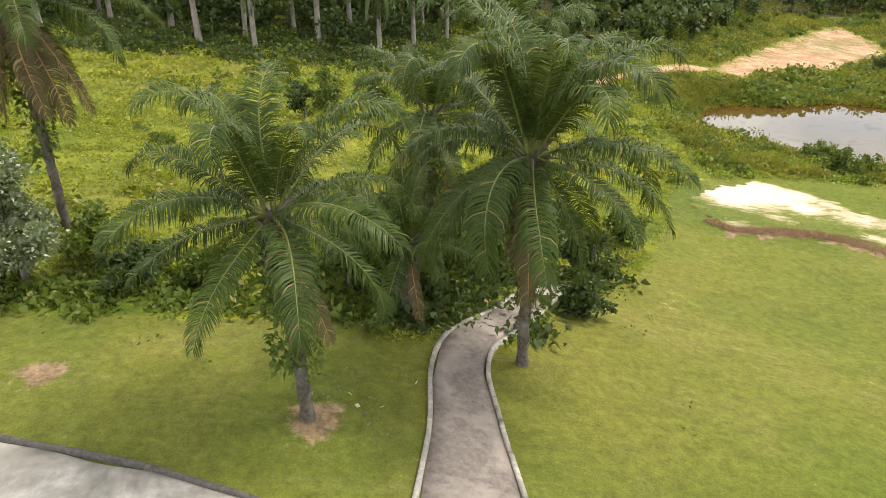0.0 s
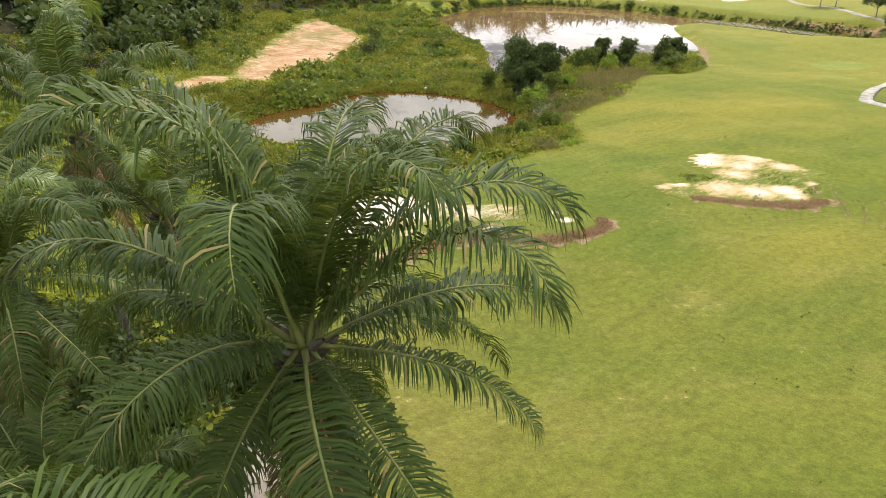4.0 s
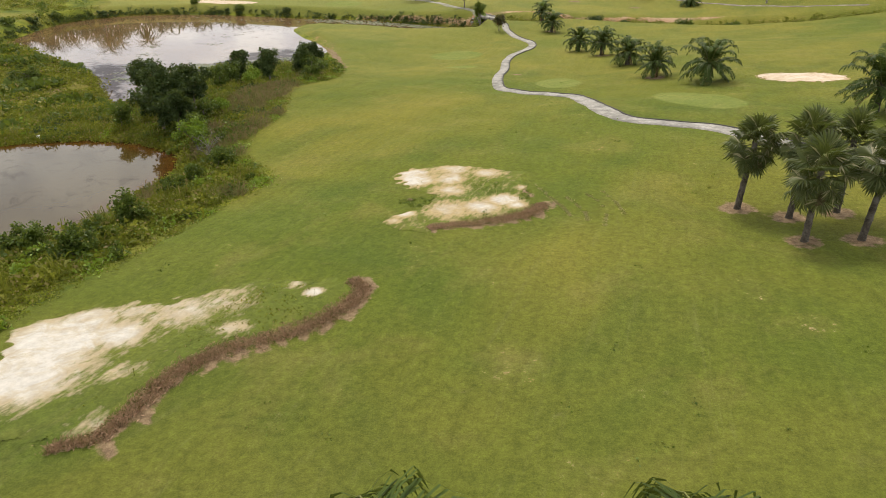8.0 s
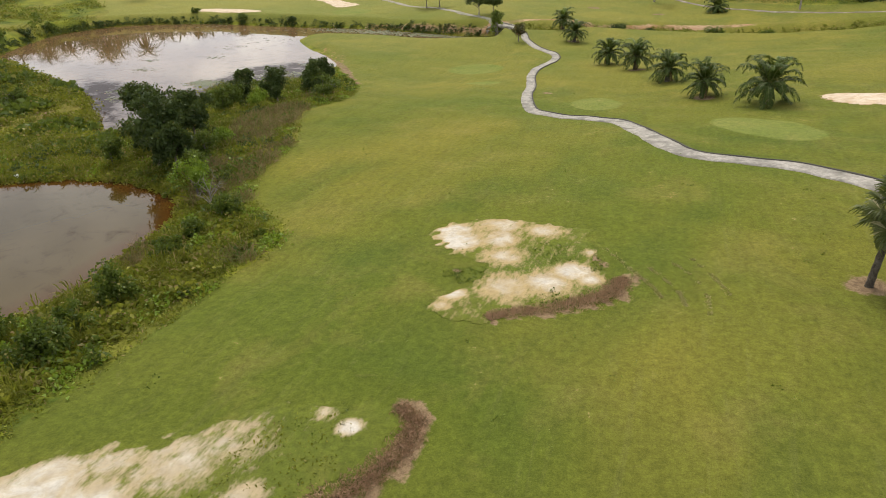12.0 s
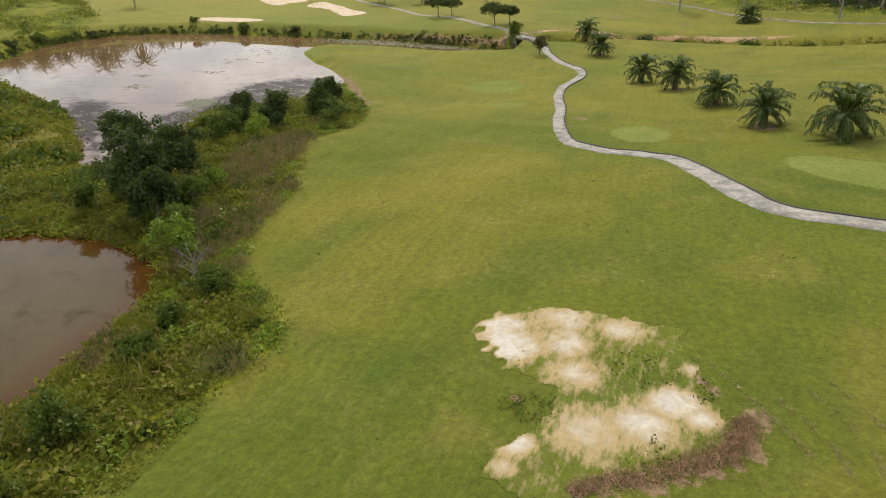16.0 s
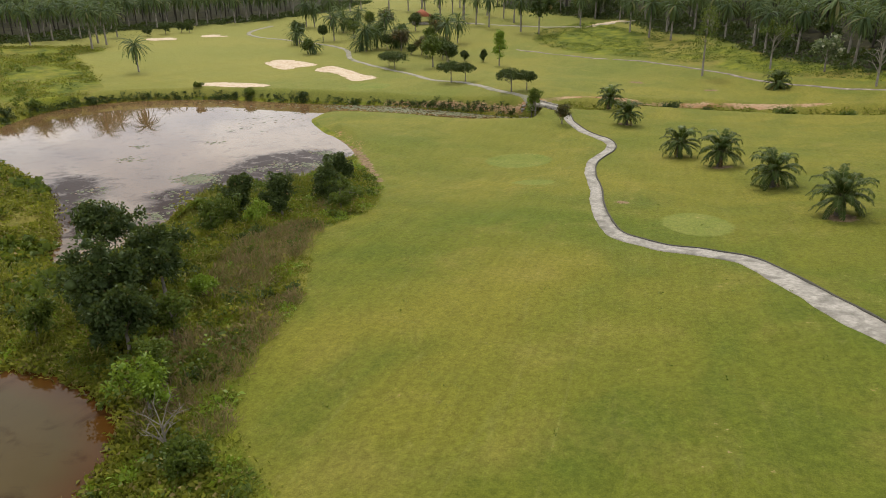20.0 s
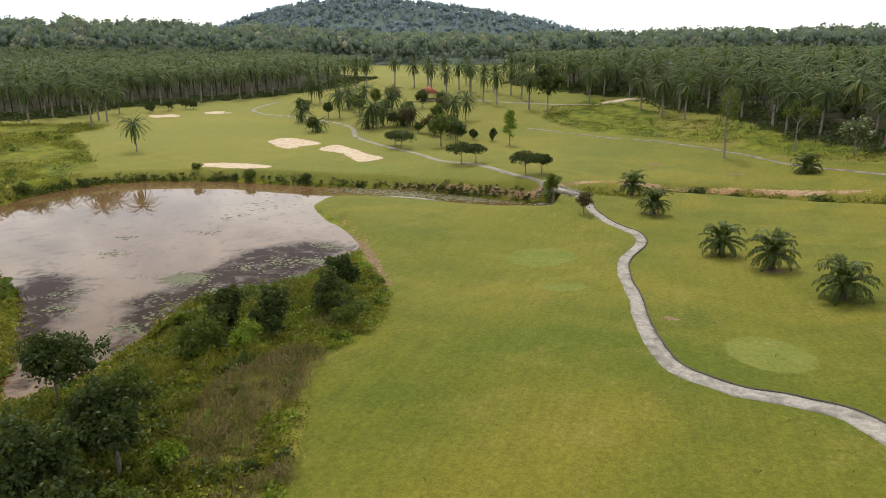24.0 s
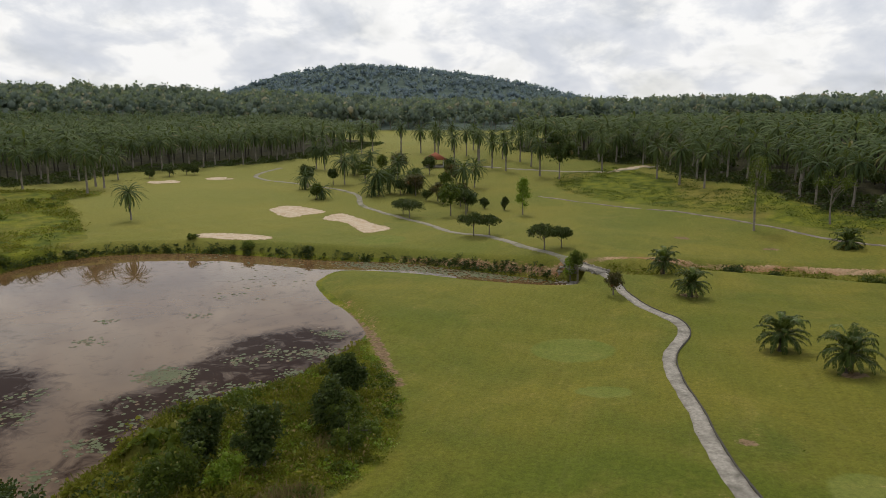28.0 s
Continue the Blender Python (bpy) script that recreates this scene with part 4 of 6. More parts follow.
def oil_palm(x, y, height, size, count, seed, label, lean=(0, 0), kit=HERO_KIT, dry=3, creeper=True, stem=(0.17, 0.17), low=-50, group="", bias=1.05, spin=0.0):
    z = land1(x, y)
    top = holder("oil_palm", x, y, z, 0, 1, label, "palm tree", group)
    piece("trunk", stem_mesh("trunk", stem[0], stem[1], height, lean, BARK_PALM, seed, max(6, int(height * 3))), top)
    rng = random.Random(seed)
    stubs = []
    for i in range(26):
        a, h = i * 2.4, height * (1 - 0.28 * i / 26) if height > 2 else height * (1 - 0.7 * i / 26)
        k = (h / height) ** 1.3
        c = Vector((lean[0] * k, lean[1] * k, h))
        d = Vector((math.cos(a), math.sin(a), 0.9))
        stubs.append(tube([c + d * 0.12, c + d * 0.28, c + d * 0.50], [0.10, 0.085, 0.03], 5))
    piece("crownshaft", mesh_of("crownshaft", *joined(*stubs), BARK_PALM), top, None, "cut brown leaf bases")
    if creeper:
        cs = [(lean[0] * u ** 1.3 + rng.uniform(-.3, .3), lean[1] * u ** 1.3 + rng.uniform(-.3, .3), height * u) for u in [rng.uniform(0.30, 0.95) for _ in range(26)]]
        piece("creeper", leaf_mass("creeper", cs, [0.42] * len(cs), 34, 0.20, BUSH_LEAF, seed, 0.2, 0.4), top, None, "green creeper climbing the trunk")
    crown_of(top, kit, Vector((lean[0], lean[1], height)), count, size, seed, dry, 84, low, bias, spin)
    return top


oil_palm(-3.5, 13.2, 5.4, 0.80, 23, 11, "oil palm with arching fronds on the lawn beside a path", (-0.35, 0.15), dry=1, low=-40, bias=1.25)
oil_palm(2.2, 17.2, 6.65, 0.98, 30, 5, "tall oil palm with a creeper-clad trunk beside the path", (-0.1, 0.0), dry=2, low=-58, bias=1.45, spin=-14)
oil_palm(-0.8, 24.0, 6.1, 0.80, 24, 23, "oil palm with drooping fronds in the meadow", dry=5)
oil_palm(3.0, 32.4, 7.7, 1.0, 27, 31, "large dark oil palm standing in the meadow", dry=9)
oil_palm(3.4, 27.0, 6.4, 0.80, 22, 37, "oil palm with hanging dead fronds behind the path", dry=8)
oil_palm(-1.4, 19.8, 2.4, 0.72, 18, 47, "young oil palm with low fronds among bushes", stem=(0.34, 0.3), dry=1, creeper=False, low=-20)
oil_palm(-15.0, 24.0, 8.4, 1.05, 36, 53, "old oil palm with brown hanging fronds at the meadow edge", dry=12)
for n, (x, y, size, h) in enumerate(SHORT_PALMS):
    oil_palm(x, y, h, size / 3.2, 38, 60 + n, "short young oil palm standing on the mown fairway", kit=SHORT_KIT, dry=1, creeper=False, stem=(0.30, 0.30), low=-34, bias=1.1, group="short palms on the fairway")


def fan_leaf_mesh(name, seed, radius=0.95, petiole=0.9, mat=None, hang=0.35):
    rng = np.random.default_rng(seed)
    rv, rf = tube([(0, 0, 0), (petiole * 0.5, 0, 0.03), (petiole, 0, 0)], [0.028, 0.02, 0.016], 5)
    n = 46
    a = np.linspace(-2.5, 2.5, n) + rng.normal(0, 0.02, n)
    ln = radius * np.interp(np.abs(a), [0, 1.2, 2.5], [1.0, 0.94, 0.60]) * rng.uniform(0.88, 1.08, n)
    d = np.stack([np.cos(a), np.sin(a), 0.12 + 0.05 * np.cos(np.arange(n) * np.pi)], 1)
    pr = np.stack([-np.sin(a), np.cos(a), 0.55 * np.where(np.arange(n) % 2, 1, -1)], 1)
    c = np.array([[petiole, 0, 0.0]])
    mid = c + d * (ln * 0.58)[:, None]
    fall = np.clip(hang + rng.normal(0, 0.12, n), 0, 1)[:, None]
    tip = mid + (d * (1 - fall) + np.array([[0, 0, -1.0]]) * fall) * (ln * 0.5)[:, None]
    v = np.stack([c + d * 0.03 - pr * 0.004, c + d * 0.03 + pr * 0.004, mid + pr * 0.040, mid - pr * 0.040, tip + pr * 0.005, tip - pr * 0.005], 1).reshape(-1, 3)
    o = np.arange(n)[:, None] * 6
    f = np.concatenate([o + np.array([[0, 1, 2, 3]]), o + np.array([[3, 2, 4, 5]])])
    return mesh_of(name, rv, rf, RACHIS), mesh_of("blade", v, f, mat or FAN_LEAF)


FAN_KIT = [fan_leaf_mesh("fan_leaf", k, 1.10, 0.80 + 0.14 * k, None, 0.30 + 0.14 * k) for k in range(3)]
FAN_DRY = [fan_leaf_mesh("fan_leaf", 9 + k, 0.85, 0.8, FROND_DRY, 0.7) for k in range(2)]
for x, y, h, n in FAN_PALMS:
    rng = random.Random(200 + n)
    lean = (rng.uniform(-0.15, 0.4), rng.uniform(-0.35, 0.2))
    top = holder("fan_palm", x, y, land1(x, y), 0, 1, "fan palm with stiff round leaves on a bare earth ring", "palm tree", "fan palms in a clump")
    piece("trunk", stem_mesh("trunk", 0.19, 0.15, h, lean, BARK_PALM, n, 18, 10, 0.06), top)
    count = 32
    for i in range(count):
        u = i / (count - 1)
        elev = 82 - 158 * u ** 0.85 + rng.uniform(-12, 12)
        old = i >= count - 4
        at = Vector((lean[0], lean[1], h - 0.55 * u))
        m = Matrix.Translation(at) @ pose(0, 0, 0, 0, 0, i * 137.5 + rng.uniform(-12, 12)) @ pose(0, 0, 0, rng.uniform(-35, 35), -elev, 0) @ Matrix.Scale(rng.uniform(0.85, 1.15), 4)
        leaf_of("fan_leaf", rng.choice(FAN_DRY if old else FAN_KIT), top, m, "dry hanging fan leaf" if old else "")


def starry_crown(count, length, width, seed, high=72, low=-42, ribs=(0.0, 0.35, 0.7, 1.0)):
    """A distant palm's crown: arching folded fronds round the origin, quads only."""
    rng = np.random.default_rng(seed)
    vs, fs, n = [], [], 0
    for i in range(count):
        az, el = i * 2.39996 + rng.normal(0, 0.15), radians(high - (high - low) * (i / (count - 1)) ** 0.85 + rng.normal(0, 6))
        bend, reach = (rng.uniform(1.3, 2.0) if el > 0 else 0.9), length * rng.uniform(0.85, 1.1)
        q, out, last = np.zeros(2), [], 0.0
        for s in ribs:
            e = el - bend * s ** 1.3
            q = q + np.array([math.cos(e), math.sin(e)]) * reach * (s - last)
            last = s
            w = width * float(np.interp(s, [0, 0.35, 0.7, 1], [0.25, 1.0, 0.85, 0.12]))
            mid = np.array([q[0] * math.cos(az), q[0] * math.sin(az), q[1]])
            sd = np.array([-math.sin(az), math.cos(az), 0]) * w
            fall = np.array([0, 0, -0.9 * w])
            out.append((mid + sd + fall, mid, mid - sd + fall))
        vs.append(np.array(out).reshape(-1, 3))
        fs.append(np.array([(r * 3 + c, r * 3 + c + 1, r * 3 + c + 4, r * 3 + c + 3) for r in range(len(ribs) - 1) for c in range(2)]) + n)
        n += 3 * len(ribs)
    return np.concatenate(vs), np.concatenate(fs)


def plain_crown(count, pairs, length, leaflet, width, seed, high=78, low=-45, skirt=0):
    """A far palm's crown in one set of leaf quads, round the origin."""
    rng = np.random.default_rng(seed)
    base, way, ln = [], [], []
    for i in range(count):
        az, el = i * 2.39996 + rng.normal(0, 0.1), radians(high - (high - low) * (i / max(count - 1, 1)) ** 0.9 + rng.normal(0, 5))
        if i >= count - skirt:
            el = radians(rng.uniform(-80, -60))
        bend = rng.uniform(0.9, 1.5) if el > 0 else 0.6
        s_ = np.linspace(0.12, 1, pairs)
        q, e, last = np.zeros(2), el, 0.0
        for s in s_:
            e = el - bend * s ** 1.3
            q = q + np.array([math.cos(e), math.sin(e)]) * length * (s - last)
            last = s
            f = np.array([math.cos(az) * math.cos(e), math.sin(az) * math.cos(e), math.sin(e)])
            sd = np.array([-math.sin(az), math.cos(az), 0])
            for k in (1, -1):
                base.append((q[0] * math.cos(az), q[0] * math.sin(az), q[1]))
                way.append(f * 0.75 + sd * k * (1.0 - 0.55 * s) - np.array([0, 0, 0.35]))
                ln.append(leaflet * (1.1 - 0.4 * abs(s - 0.5)) * rng.uniform(0.85, 1.15))
    ln = np.array(ln)
    return leaves(np.array(base), np.array(way), ln, np.full(len(ln), width), 0.2, rng)


# ---- the plantation ----
def grown(template, x, y, z, turn, size):
    """Copies of a (verts, faces) template at many places, in one set."""
    v, f = template
    n, k = len(x), len(v)
    c, s = np.cos(turn)[:, None], np.sin(turn)[:, None]
    out = np.empty((n, k, 3))
    out[:, :, 0] = (v[None, :, 0] * c - v[None, :, 1] * s) * size[:, None] + x[:, None]
    out[:, :, 1] = (v[None, :, 0] * s + v[None, :, 1] * c) * size[:, None] + y[:, None]
    out[:, :, 2] = v[None, :, 2] * size[:, None] + z[:, None]
    return out.reshape(-1, 3), (f[None] + (np.arange(n) * k)[:, None, None]).reshape(-1, f.shape[1])


def palm_grid(outline, spacing, seed):
    rng = np.random.default_rng(seed)
    p = np.array(outline, float)
    lo, hi = p.min(0), p.max(0)
    xs, ys = np.meshgrid(np.arange(lo[0], hi[0], spacing), np.arange(lo[1], hi[1], spacing * 0.87), indexing="ij")
    xs = xs + (np.arange(xs.shape[1]) % 2)[None, :] * spacing / 2
    x, y = (xs + rng.normal(0, 0.7, xs.shape)).ravel(), (ys + rng.normal(0, 0.7, ys.shape)).ravel()
    d = signed(x, y, p, 200.0)
    k = d < 0
    return x[k], y[k], -d[k]


CROWN_NEAR = [mesh_of("crown", *joined(starry_crown(30, 5.5, 0.27, 300 + k, 84, -70, (0.0, 0.2, 0.4, 0.6, 0.8, 1.0)), plain_crown(30, 8, 5.3, 0.55, 0.16, 340 + k, 84, -60, 4)), FROND_FAR) for k in range(4)]
CROWN_FAR = [starry_crown(21, 5.9, 0.33, 320 + k, 82, -62) for k in range(3)] + [starry_crown(12, 5.4, 0.42, 330 + k, 76, -20, (0.0, 0.5, 1.0)) for k in range(3)]
SKIRT = mesh_of("skirt", *plain_crown(16, 9, 3.9, 0.5, 0.12, 346, -48, -82), FROND_DRY)
STEMS = [stem_mesh("trunk", 0.27, 0.2, 9.0, (0.2 * k - 0.2, 0.15), BARK_PALE, 330 + k, 12, 8, 0.07) for k in range(3)]


def plantation_palm(x, y, height, seed, label, group, mat_size=1.0, skirt=False):
    rng = random.Random(seed)
    top = holder("plantation_palm", x, y, land1(x, y), rng.uniform(0, 360), height / 9.0, label, "palm tree", group)
    stem = rng.randrange(3)
    piece("trunk", STEMS[stem], top)
    piece("crown", rng.choice(CROWN_NEAR), top, Matrix.Translation((0.2 * stem - 0.2, 0.15, 8.9)) @ Matrix.Scale(rng.uniform(0.85, 1.05) * 9.0 / height * mat_size, 4))
    if skirt:
        piece("skirt", SKIRT, top, Matrix.Translation((0.2 * stem - 0.2, 0.15, 8.8)), "brown dead fronds hanging below the crown")
    return top


def seen_edge(x, y):
    """Near edges of the plantation blocks, towards the course."""
    return (x < 305) & (y > -45) & ~((x < 150) & (y < 0)) & (y < 240)


far_x, far_y = [], []
for block, (outline, spacing) in enumerate(((PALMS_EAST, 9.0), (PALMS_NORTH, 9.0), (PALMS_WEST, 7.0))):
    x, y, deep = palm_grid(outline, spacing, 400 + block)
    front = (deep < (13 if block < 2 else 15)) & (seen_edge(x, y) if block < 2 else (x > -40) & (y < 130))
    for n, (a, b) in enumerate(zip(x[front], y[front])):
        plantation_palm(a, b, random.Random(n + 50 * block).uniform(8.6, 10.6), 1000 * block + n, "tall plantation oil palm with a pale bare trunk", "plantation edge palms", 1.0, block == 2)
    far_x.append(x[~front])
    far_y.append(y[~front])
# open rows of palms on the far rise, and single ones
for n, (x, y, h) in enumerate([(319.9, 152.5, 12.5), (320.4, 143.7, 11), (334.7, 142.3, 11), (330.1, 132.9, 11.5), (329.5, 123.1, 11), (311, 110.3, 10.3), (303, 104, 11), (296, 95.7, 10.6), (286, 89.5, 11.2),
                               (268, 83.1, 11.6), (275, 64, 10.6), (290, 60.8, 8.5), (295, 57.3, 8.6), (317.7, 170, 10.2), (324.3, 167.7, 10.4), (272.8, 164, 8.2), (278.4, 160, 10.8), (192.7, 193.9, 12.0),
                               (204, 202.3, 11.5), (203, 198.2, 11), (219, 208.3, 8.8), (295.2, 120.9, 11), (294.2, 110.8, 11.5), (278, 96.8, 11), (258.2, 46.5, 10.5), (247.6, 40.2, 11), (240.5, 34, 10.5), (187.8, 211.5, 10.5), (306, 131, 11), (312, 121, 10.6), (300, 113, 11.4), (316, 136, 11), (283, 103, 10.5)]):
    plantation_palm(x, y, h - 1.2, 7000 + n, "single tall palm with a bare trunk on open grass", "palms on the far rise")
for n, (x, y, h, size) in enumerate([(228.2, 122.9, 6.5, 1.0), (233.7, 121.6, 5.0, 0.8), (239.2, 100.4, 7.5, 0.95), (248.6, 99.7, 6.5, 0.8), (217.9, 135.7, 2.6, 0.7), (235.9, 114.4, 4.6, 0.8), (267, 149.7, 6.5, 0.8), (281, 149.4, 4.5, 0.8), (231, 148.5, 4.0, 0.75), (244.8, 142, 7.5, 0.85), (262.2, 146.7, 5.0, 0.8), (255.4, 127.9, 6.5, 0.9), (236.6, 116.3, 3.4, 0.95), (272.3, 167.2, 8.0, 0.85), (228.4, 124.5, 2.6, 0.9),
                                     (172.2, 160.5, 6.6, 0.75)]):
    plantation_palm(x, y, h, 7100 + n, "lone date-like palm with a full dark crown", "scattered palms", 1.25 * size * h / 9.0 / (h / 9.0))
far_x, far_y = np.concatenate(far_x), np.concatenate(far_y)
rng = np.random.default_rng(77)
which = rng.integers(0, 3, len(far_x)) + np.where(np.hypot(far_x - 47, far_y - 43) > 330, 3, 0)
sets, stems = [], []
for k in range(6):
    x, y = far_x[which == k], far_y[which == k]
    size, turn = rng.uniform(0.78, 1.16, len(x)), rng.uniform(0, 6.28, len(x))
    z = land(x, y)
    sets.append(grown(CROWN_FAR[k], x, y, z + 9.2 * size, turn, size))
    if k < 3:
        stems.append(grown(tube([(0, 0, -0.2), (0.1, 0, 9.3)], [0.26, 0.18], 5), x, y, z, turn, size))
canopy = piece("plantation_canopy", mesh_of("plantation_canopy", *joined(*sets), FROND_FAR))
tagged(canopy, "dense dark green oil palm plantation canopy", "plantation", kind="stuff")
tagged(piece("plantation_trunks", mesh_of("plantation_trunks", *joined(*stems), BARK_SHADED)), "dark bare trunks deep in the plantation", "plantation", kind="stuff")


# ---- broadleaf trees and shrubs ----
def lumps(kind, h, w, seed, count):
    """Centres and radii of the lumps of a crown."""
    rng = np.random.default_rng(seed)
    d = random_ways(count, 0.15, rng)
    r = rng.uniform(0.45, 0.95, count)
    if kind == "umbrella":
        reach = rng.uniform(0.15, 1.0, count) ** 0.6
        c = np.stack([d[:, 0] * reach * w * 0.48, d[:, 1] * reach * w * 0.48, h * (0.80 - 0.16 * reach ** 2) + d[:, 2] * h * 0.10], 1)
        rad = np.full(count, 0.105 * w) * rng.uniform(0.6, 1.3, count)
    elif kind == "sparse":
        z = np.linspace(0.42, 0.97, count)
        a = np.arange(count) * 2.4
        reach = w / 2 * (1.15 - z) * 1.3 * rng.uniform(0.3, 1.0, count)
        c = np.stack([np.cos(a) * reach, np.sin(a) * reach, z * h], 1)
        rad = np.full(count, 0.13 * w) * rng.uniform(0.7, 1.3, count)
    elif kind == "cone":
        z = rng.uniform(0.25, 0.95, count)
        a = rng.uniform(0, 6.28, count)
        c = np.stack([np.cos(a) * w / 2 * (1.05 - z) * r, np.sin(a) * w / 2 * (1.05 - z) * r, z * h], 1)
        rad = np.full(count, 0.2 * w) * rng.uniform(0.7, 1.2, count)
    elif kind == "crowned":
        r = rng.uniform(0.2, 1.0, count) ** 0.6
        c = np.stack([d[:, 0] * r * w * 0.36, d[:, 1] * r * w * 0.36, h * 0.70 + d[:, 2] * r * h * 0.20], 1)
        rad = np.full(count, 0.17 * w) * rng.uniform(0.6, 1.3, count)
    elif kind == "wild":
        m = 7
        turn, out = rng.uniform(0, 6.28, m), rng.uniform(0.08, 0.34, m) * w
        limb = np.stack([np.cos(turn) * out, np.sin(turn) * out, h * rng.uniform(0.30, 0.82, m)], 1)
        limb[0] = (0, 0, h * 0.86)
        c = limb[rng.integers(0, m, count)] + rng.normal(0, 1, (count, 3)) * np.array([0.11 * w, 0.11 * w, 0.10 * h])
        c[:, 2] = np.clip(c[:, 2], 0.08 * h, 0.97 * h)
        rad = np.full(count, 0.12 * w) * rng.uniform(0.45, 1.5, count)
    else:
        low = 0.30 if kind == "round" else 0.12
        mid, half = h * (1 + low) / 2, h * (1 - low) / 2
        c = np.stack([d[:, 0] * r * w * 0.42, d[:, 1] * r * w * 0.42, mid + d[:, 2] * r * half * 0.85], 1)
        rad = np.full(count, 0.155 * w) * rng.uniform(0.55, 1.35, count)
    return c, rad


def tree(name, x, y, h, w, mat, label, kind="round", seed=0, leaf=0.30, per=70, count=24, bark=None, category="tree", group=""):
    z = land1(x, y)
    top = holder(name, x, y, z, 0, 1, label, category, group)
    c, rad = lumps(kind, h, w, seed, count)
    rng = random.Random(seed)
    foot = (0.011 if h > 9 else 0.016) * h + 0.04
    reach = {"umbrella": 0.62, "sparse": 0.97, "cone": 0.9, "shrub": 0.4, "wild": 0.6}.get(kind, 0.6)
    stems = [tube([(0, 0, -0.2), (0.03 * h, 0.01 * h, 0.3 * h * reach), (0.01 * h, 0.02 * h, h * reach)], [foot * 1.3, foot, foot * 0.35], 7)]
    for i in range(min(len(c), 9)):
        k = rng.randrange(len(c))
        s = Vector((0.02 * h, 0.015 * h, h * reach * rng.uniform(0.45, 0.95)))
        e = Vector(c[k])
        stems.append(tube([s, s.lerp(e, 0.5) + Vector((0, 0, 0.04 * h)), e], [foot * 0.45, foot * 0.3, foot * 0.1], 5))
    piece("trunk", mesh_of("trunk", *joined(*stems), bark or BARK_TREE, smooth=True), top)
    piece("crown", leaf_mass("crown", c, rad, per, leaf, mat, seed, core={"sparse": 0.0, "umbrella": 0.3, "round": 0.45}.get(kind, 0.42), inner=0.3), top)
    return top


POND_TREES = [(69.0, 75.6, 5.1, 5.6, "round"), (56.8, 64.0, 6.4, 4.8, "round"), (62.4, 64.2, 5.0, 4.2, "round"), (56.0, 61.6, 4.0, 3.4, "shrub"), (64.2, 67.0, 3.2, 3.6, "shrub"),
              (83.2, 72.1, 3.6, 3.2, "round"), (83.0, 67.4, 4.2, 3.4, "round"), (90.0, 66.0, 4.2, 3.8, "round"), (98.6, 69, 4.0, 2.8, "round")]
for n, (x, y, h, w, kind) in enumerate(POND_TREES):
    tree("pond_tree", x, y, h, w, TREE_LEAF, "dense dark green tree on the pond bank" if h > 5.5 else "bushy dark green tree between pond and lake", "wild", 500 + n, 0.27, 105, 64, group="trees between the waters")
for n, (x, y, h, w, m) in enumerate([(51.4, 56.3, 3.4, 3.2, LIME_LEAF), (53.4, 57.6, 3.2, 2.8, BUSH_LEAF), (34.8, 49.4, 2.2, 2.6, BUSH_LEAF), (28.4, 47.9, 1.9, 3.0, BUSH_LEAF),
                                     (29.2, 52.2, 1.4, 2.6, BUSH_LEAF), (31.2, 49, 1.3, 2.2, BUSH_LEAF), (78.6, 70.6, 3.0, 3.4, BUSH_LEAF), (87.2, 63.2, 3.2, 3.8, BUSH_LEAF), (77, 71, 2.8, 3.4, BUSH_LEAF), (90.0, 65.0, 2.6, 3.4, BUSH_LEAF),
                                     (94.0, 66.6, 2.4, 3.2, BUSH_LEAF), (80, 68.4, 2.2, 3.0, LIME_LEAF), (58.3, 60.2, 3.0, 2.8, BUSH_LEAF), (63.4, 62.0, 2.0, 2.2, LIME_LEAF), (70, 70.5, 2.2, 3.0, BUSH_LEAF), (60.0, 68.5, 3.4, 3.6, TREE_LEAF), (103, 71.5, 2.0, 3.0, BUSH_LEAF),
                                     (55.6, 68.0, 2.6, 3.0, BUSH_LEAF), (44.0, 51.5, 1.2, 2.4, BUSH_LEAF), (47.2, 51.2, 1.3, 2.6, BUSH_LEAF), (40.4, 50.5, 1.2, 2.2, BUSH_LEAF)]):
    tree("bank_shrub", x, y, h, w, m, "leafy green shrub on the wild pond bank" if m is not LIME_LEAF else "fresh light green shrub on the pond bank", "wild", 540 + n, 0.20, 74, 26, category="shrub", group="shrubs on the pond bank")
for n, (x, y, h, w) in enumerate([(-9.3, 49.2, 2.8, 3.0), (-10.1, 45.5, 2.4, 2.0), (-5.8, 47.7, 3.4, 3.2), (0.6, 52.4, 1.8, 2.8), (-10.2, 34.7, 1.4, 2.0), (-1.9, 20.4, 3.0, 3.2), (-0.6, 22.0, 2.8, 2.6), (4.9, 21.6, 1.4, 2.0), (1.8, 25.0, 2.6, 3.0), (-3.6, 20.6, 1.8, 2.6),
                                  (-10.0, 19.4, 1.4, 2.6), (-12.2, 21.0, 2.0, 2.6), (-8.2, 19.6, 1.2, 2.2), (6.2, 27.0, 1.6, 2.6), (8.6, 31, 1.5, 2.6), (-15.5, 20.0, 2.6, 3.0), (1.2, 28.6, 2.2, 3.0), (-3.4, 24.6, 1.6, 2.4), (70, 112, 5.0, 4.5), (66, 106, 3.0, 4), (78, 104, 2.6, 4)]):
    tree("meadow_bush", x, y, h, w, (BUSH_LEAF, TREE_LEAF, BUSH_LEAF)[n % 3], "dark green bush in the wild meadow", "wild", 580 + n, 0.20, 74, 24, category="shrub", group="bushes in the meadow")
tree("flowering_tree", -14.0, 19.4, 4.6, 4.4, PALE_LEAF, "pale silvery-leaved tree at the meadow edge", "wild", 620, 0.15, 230, 60)
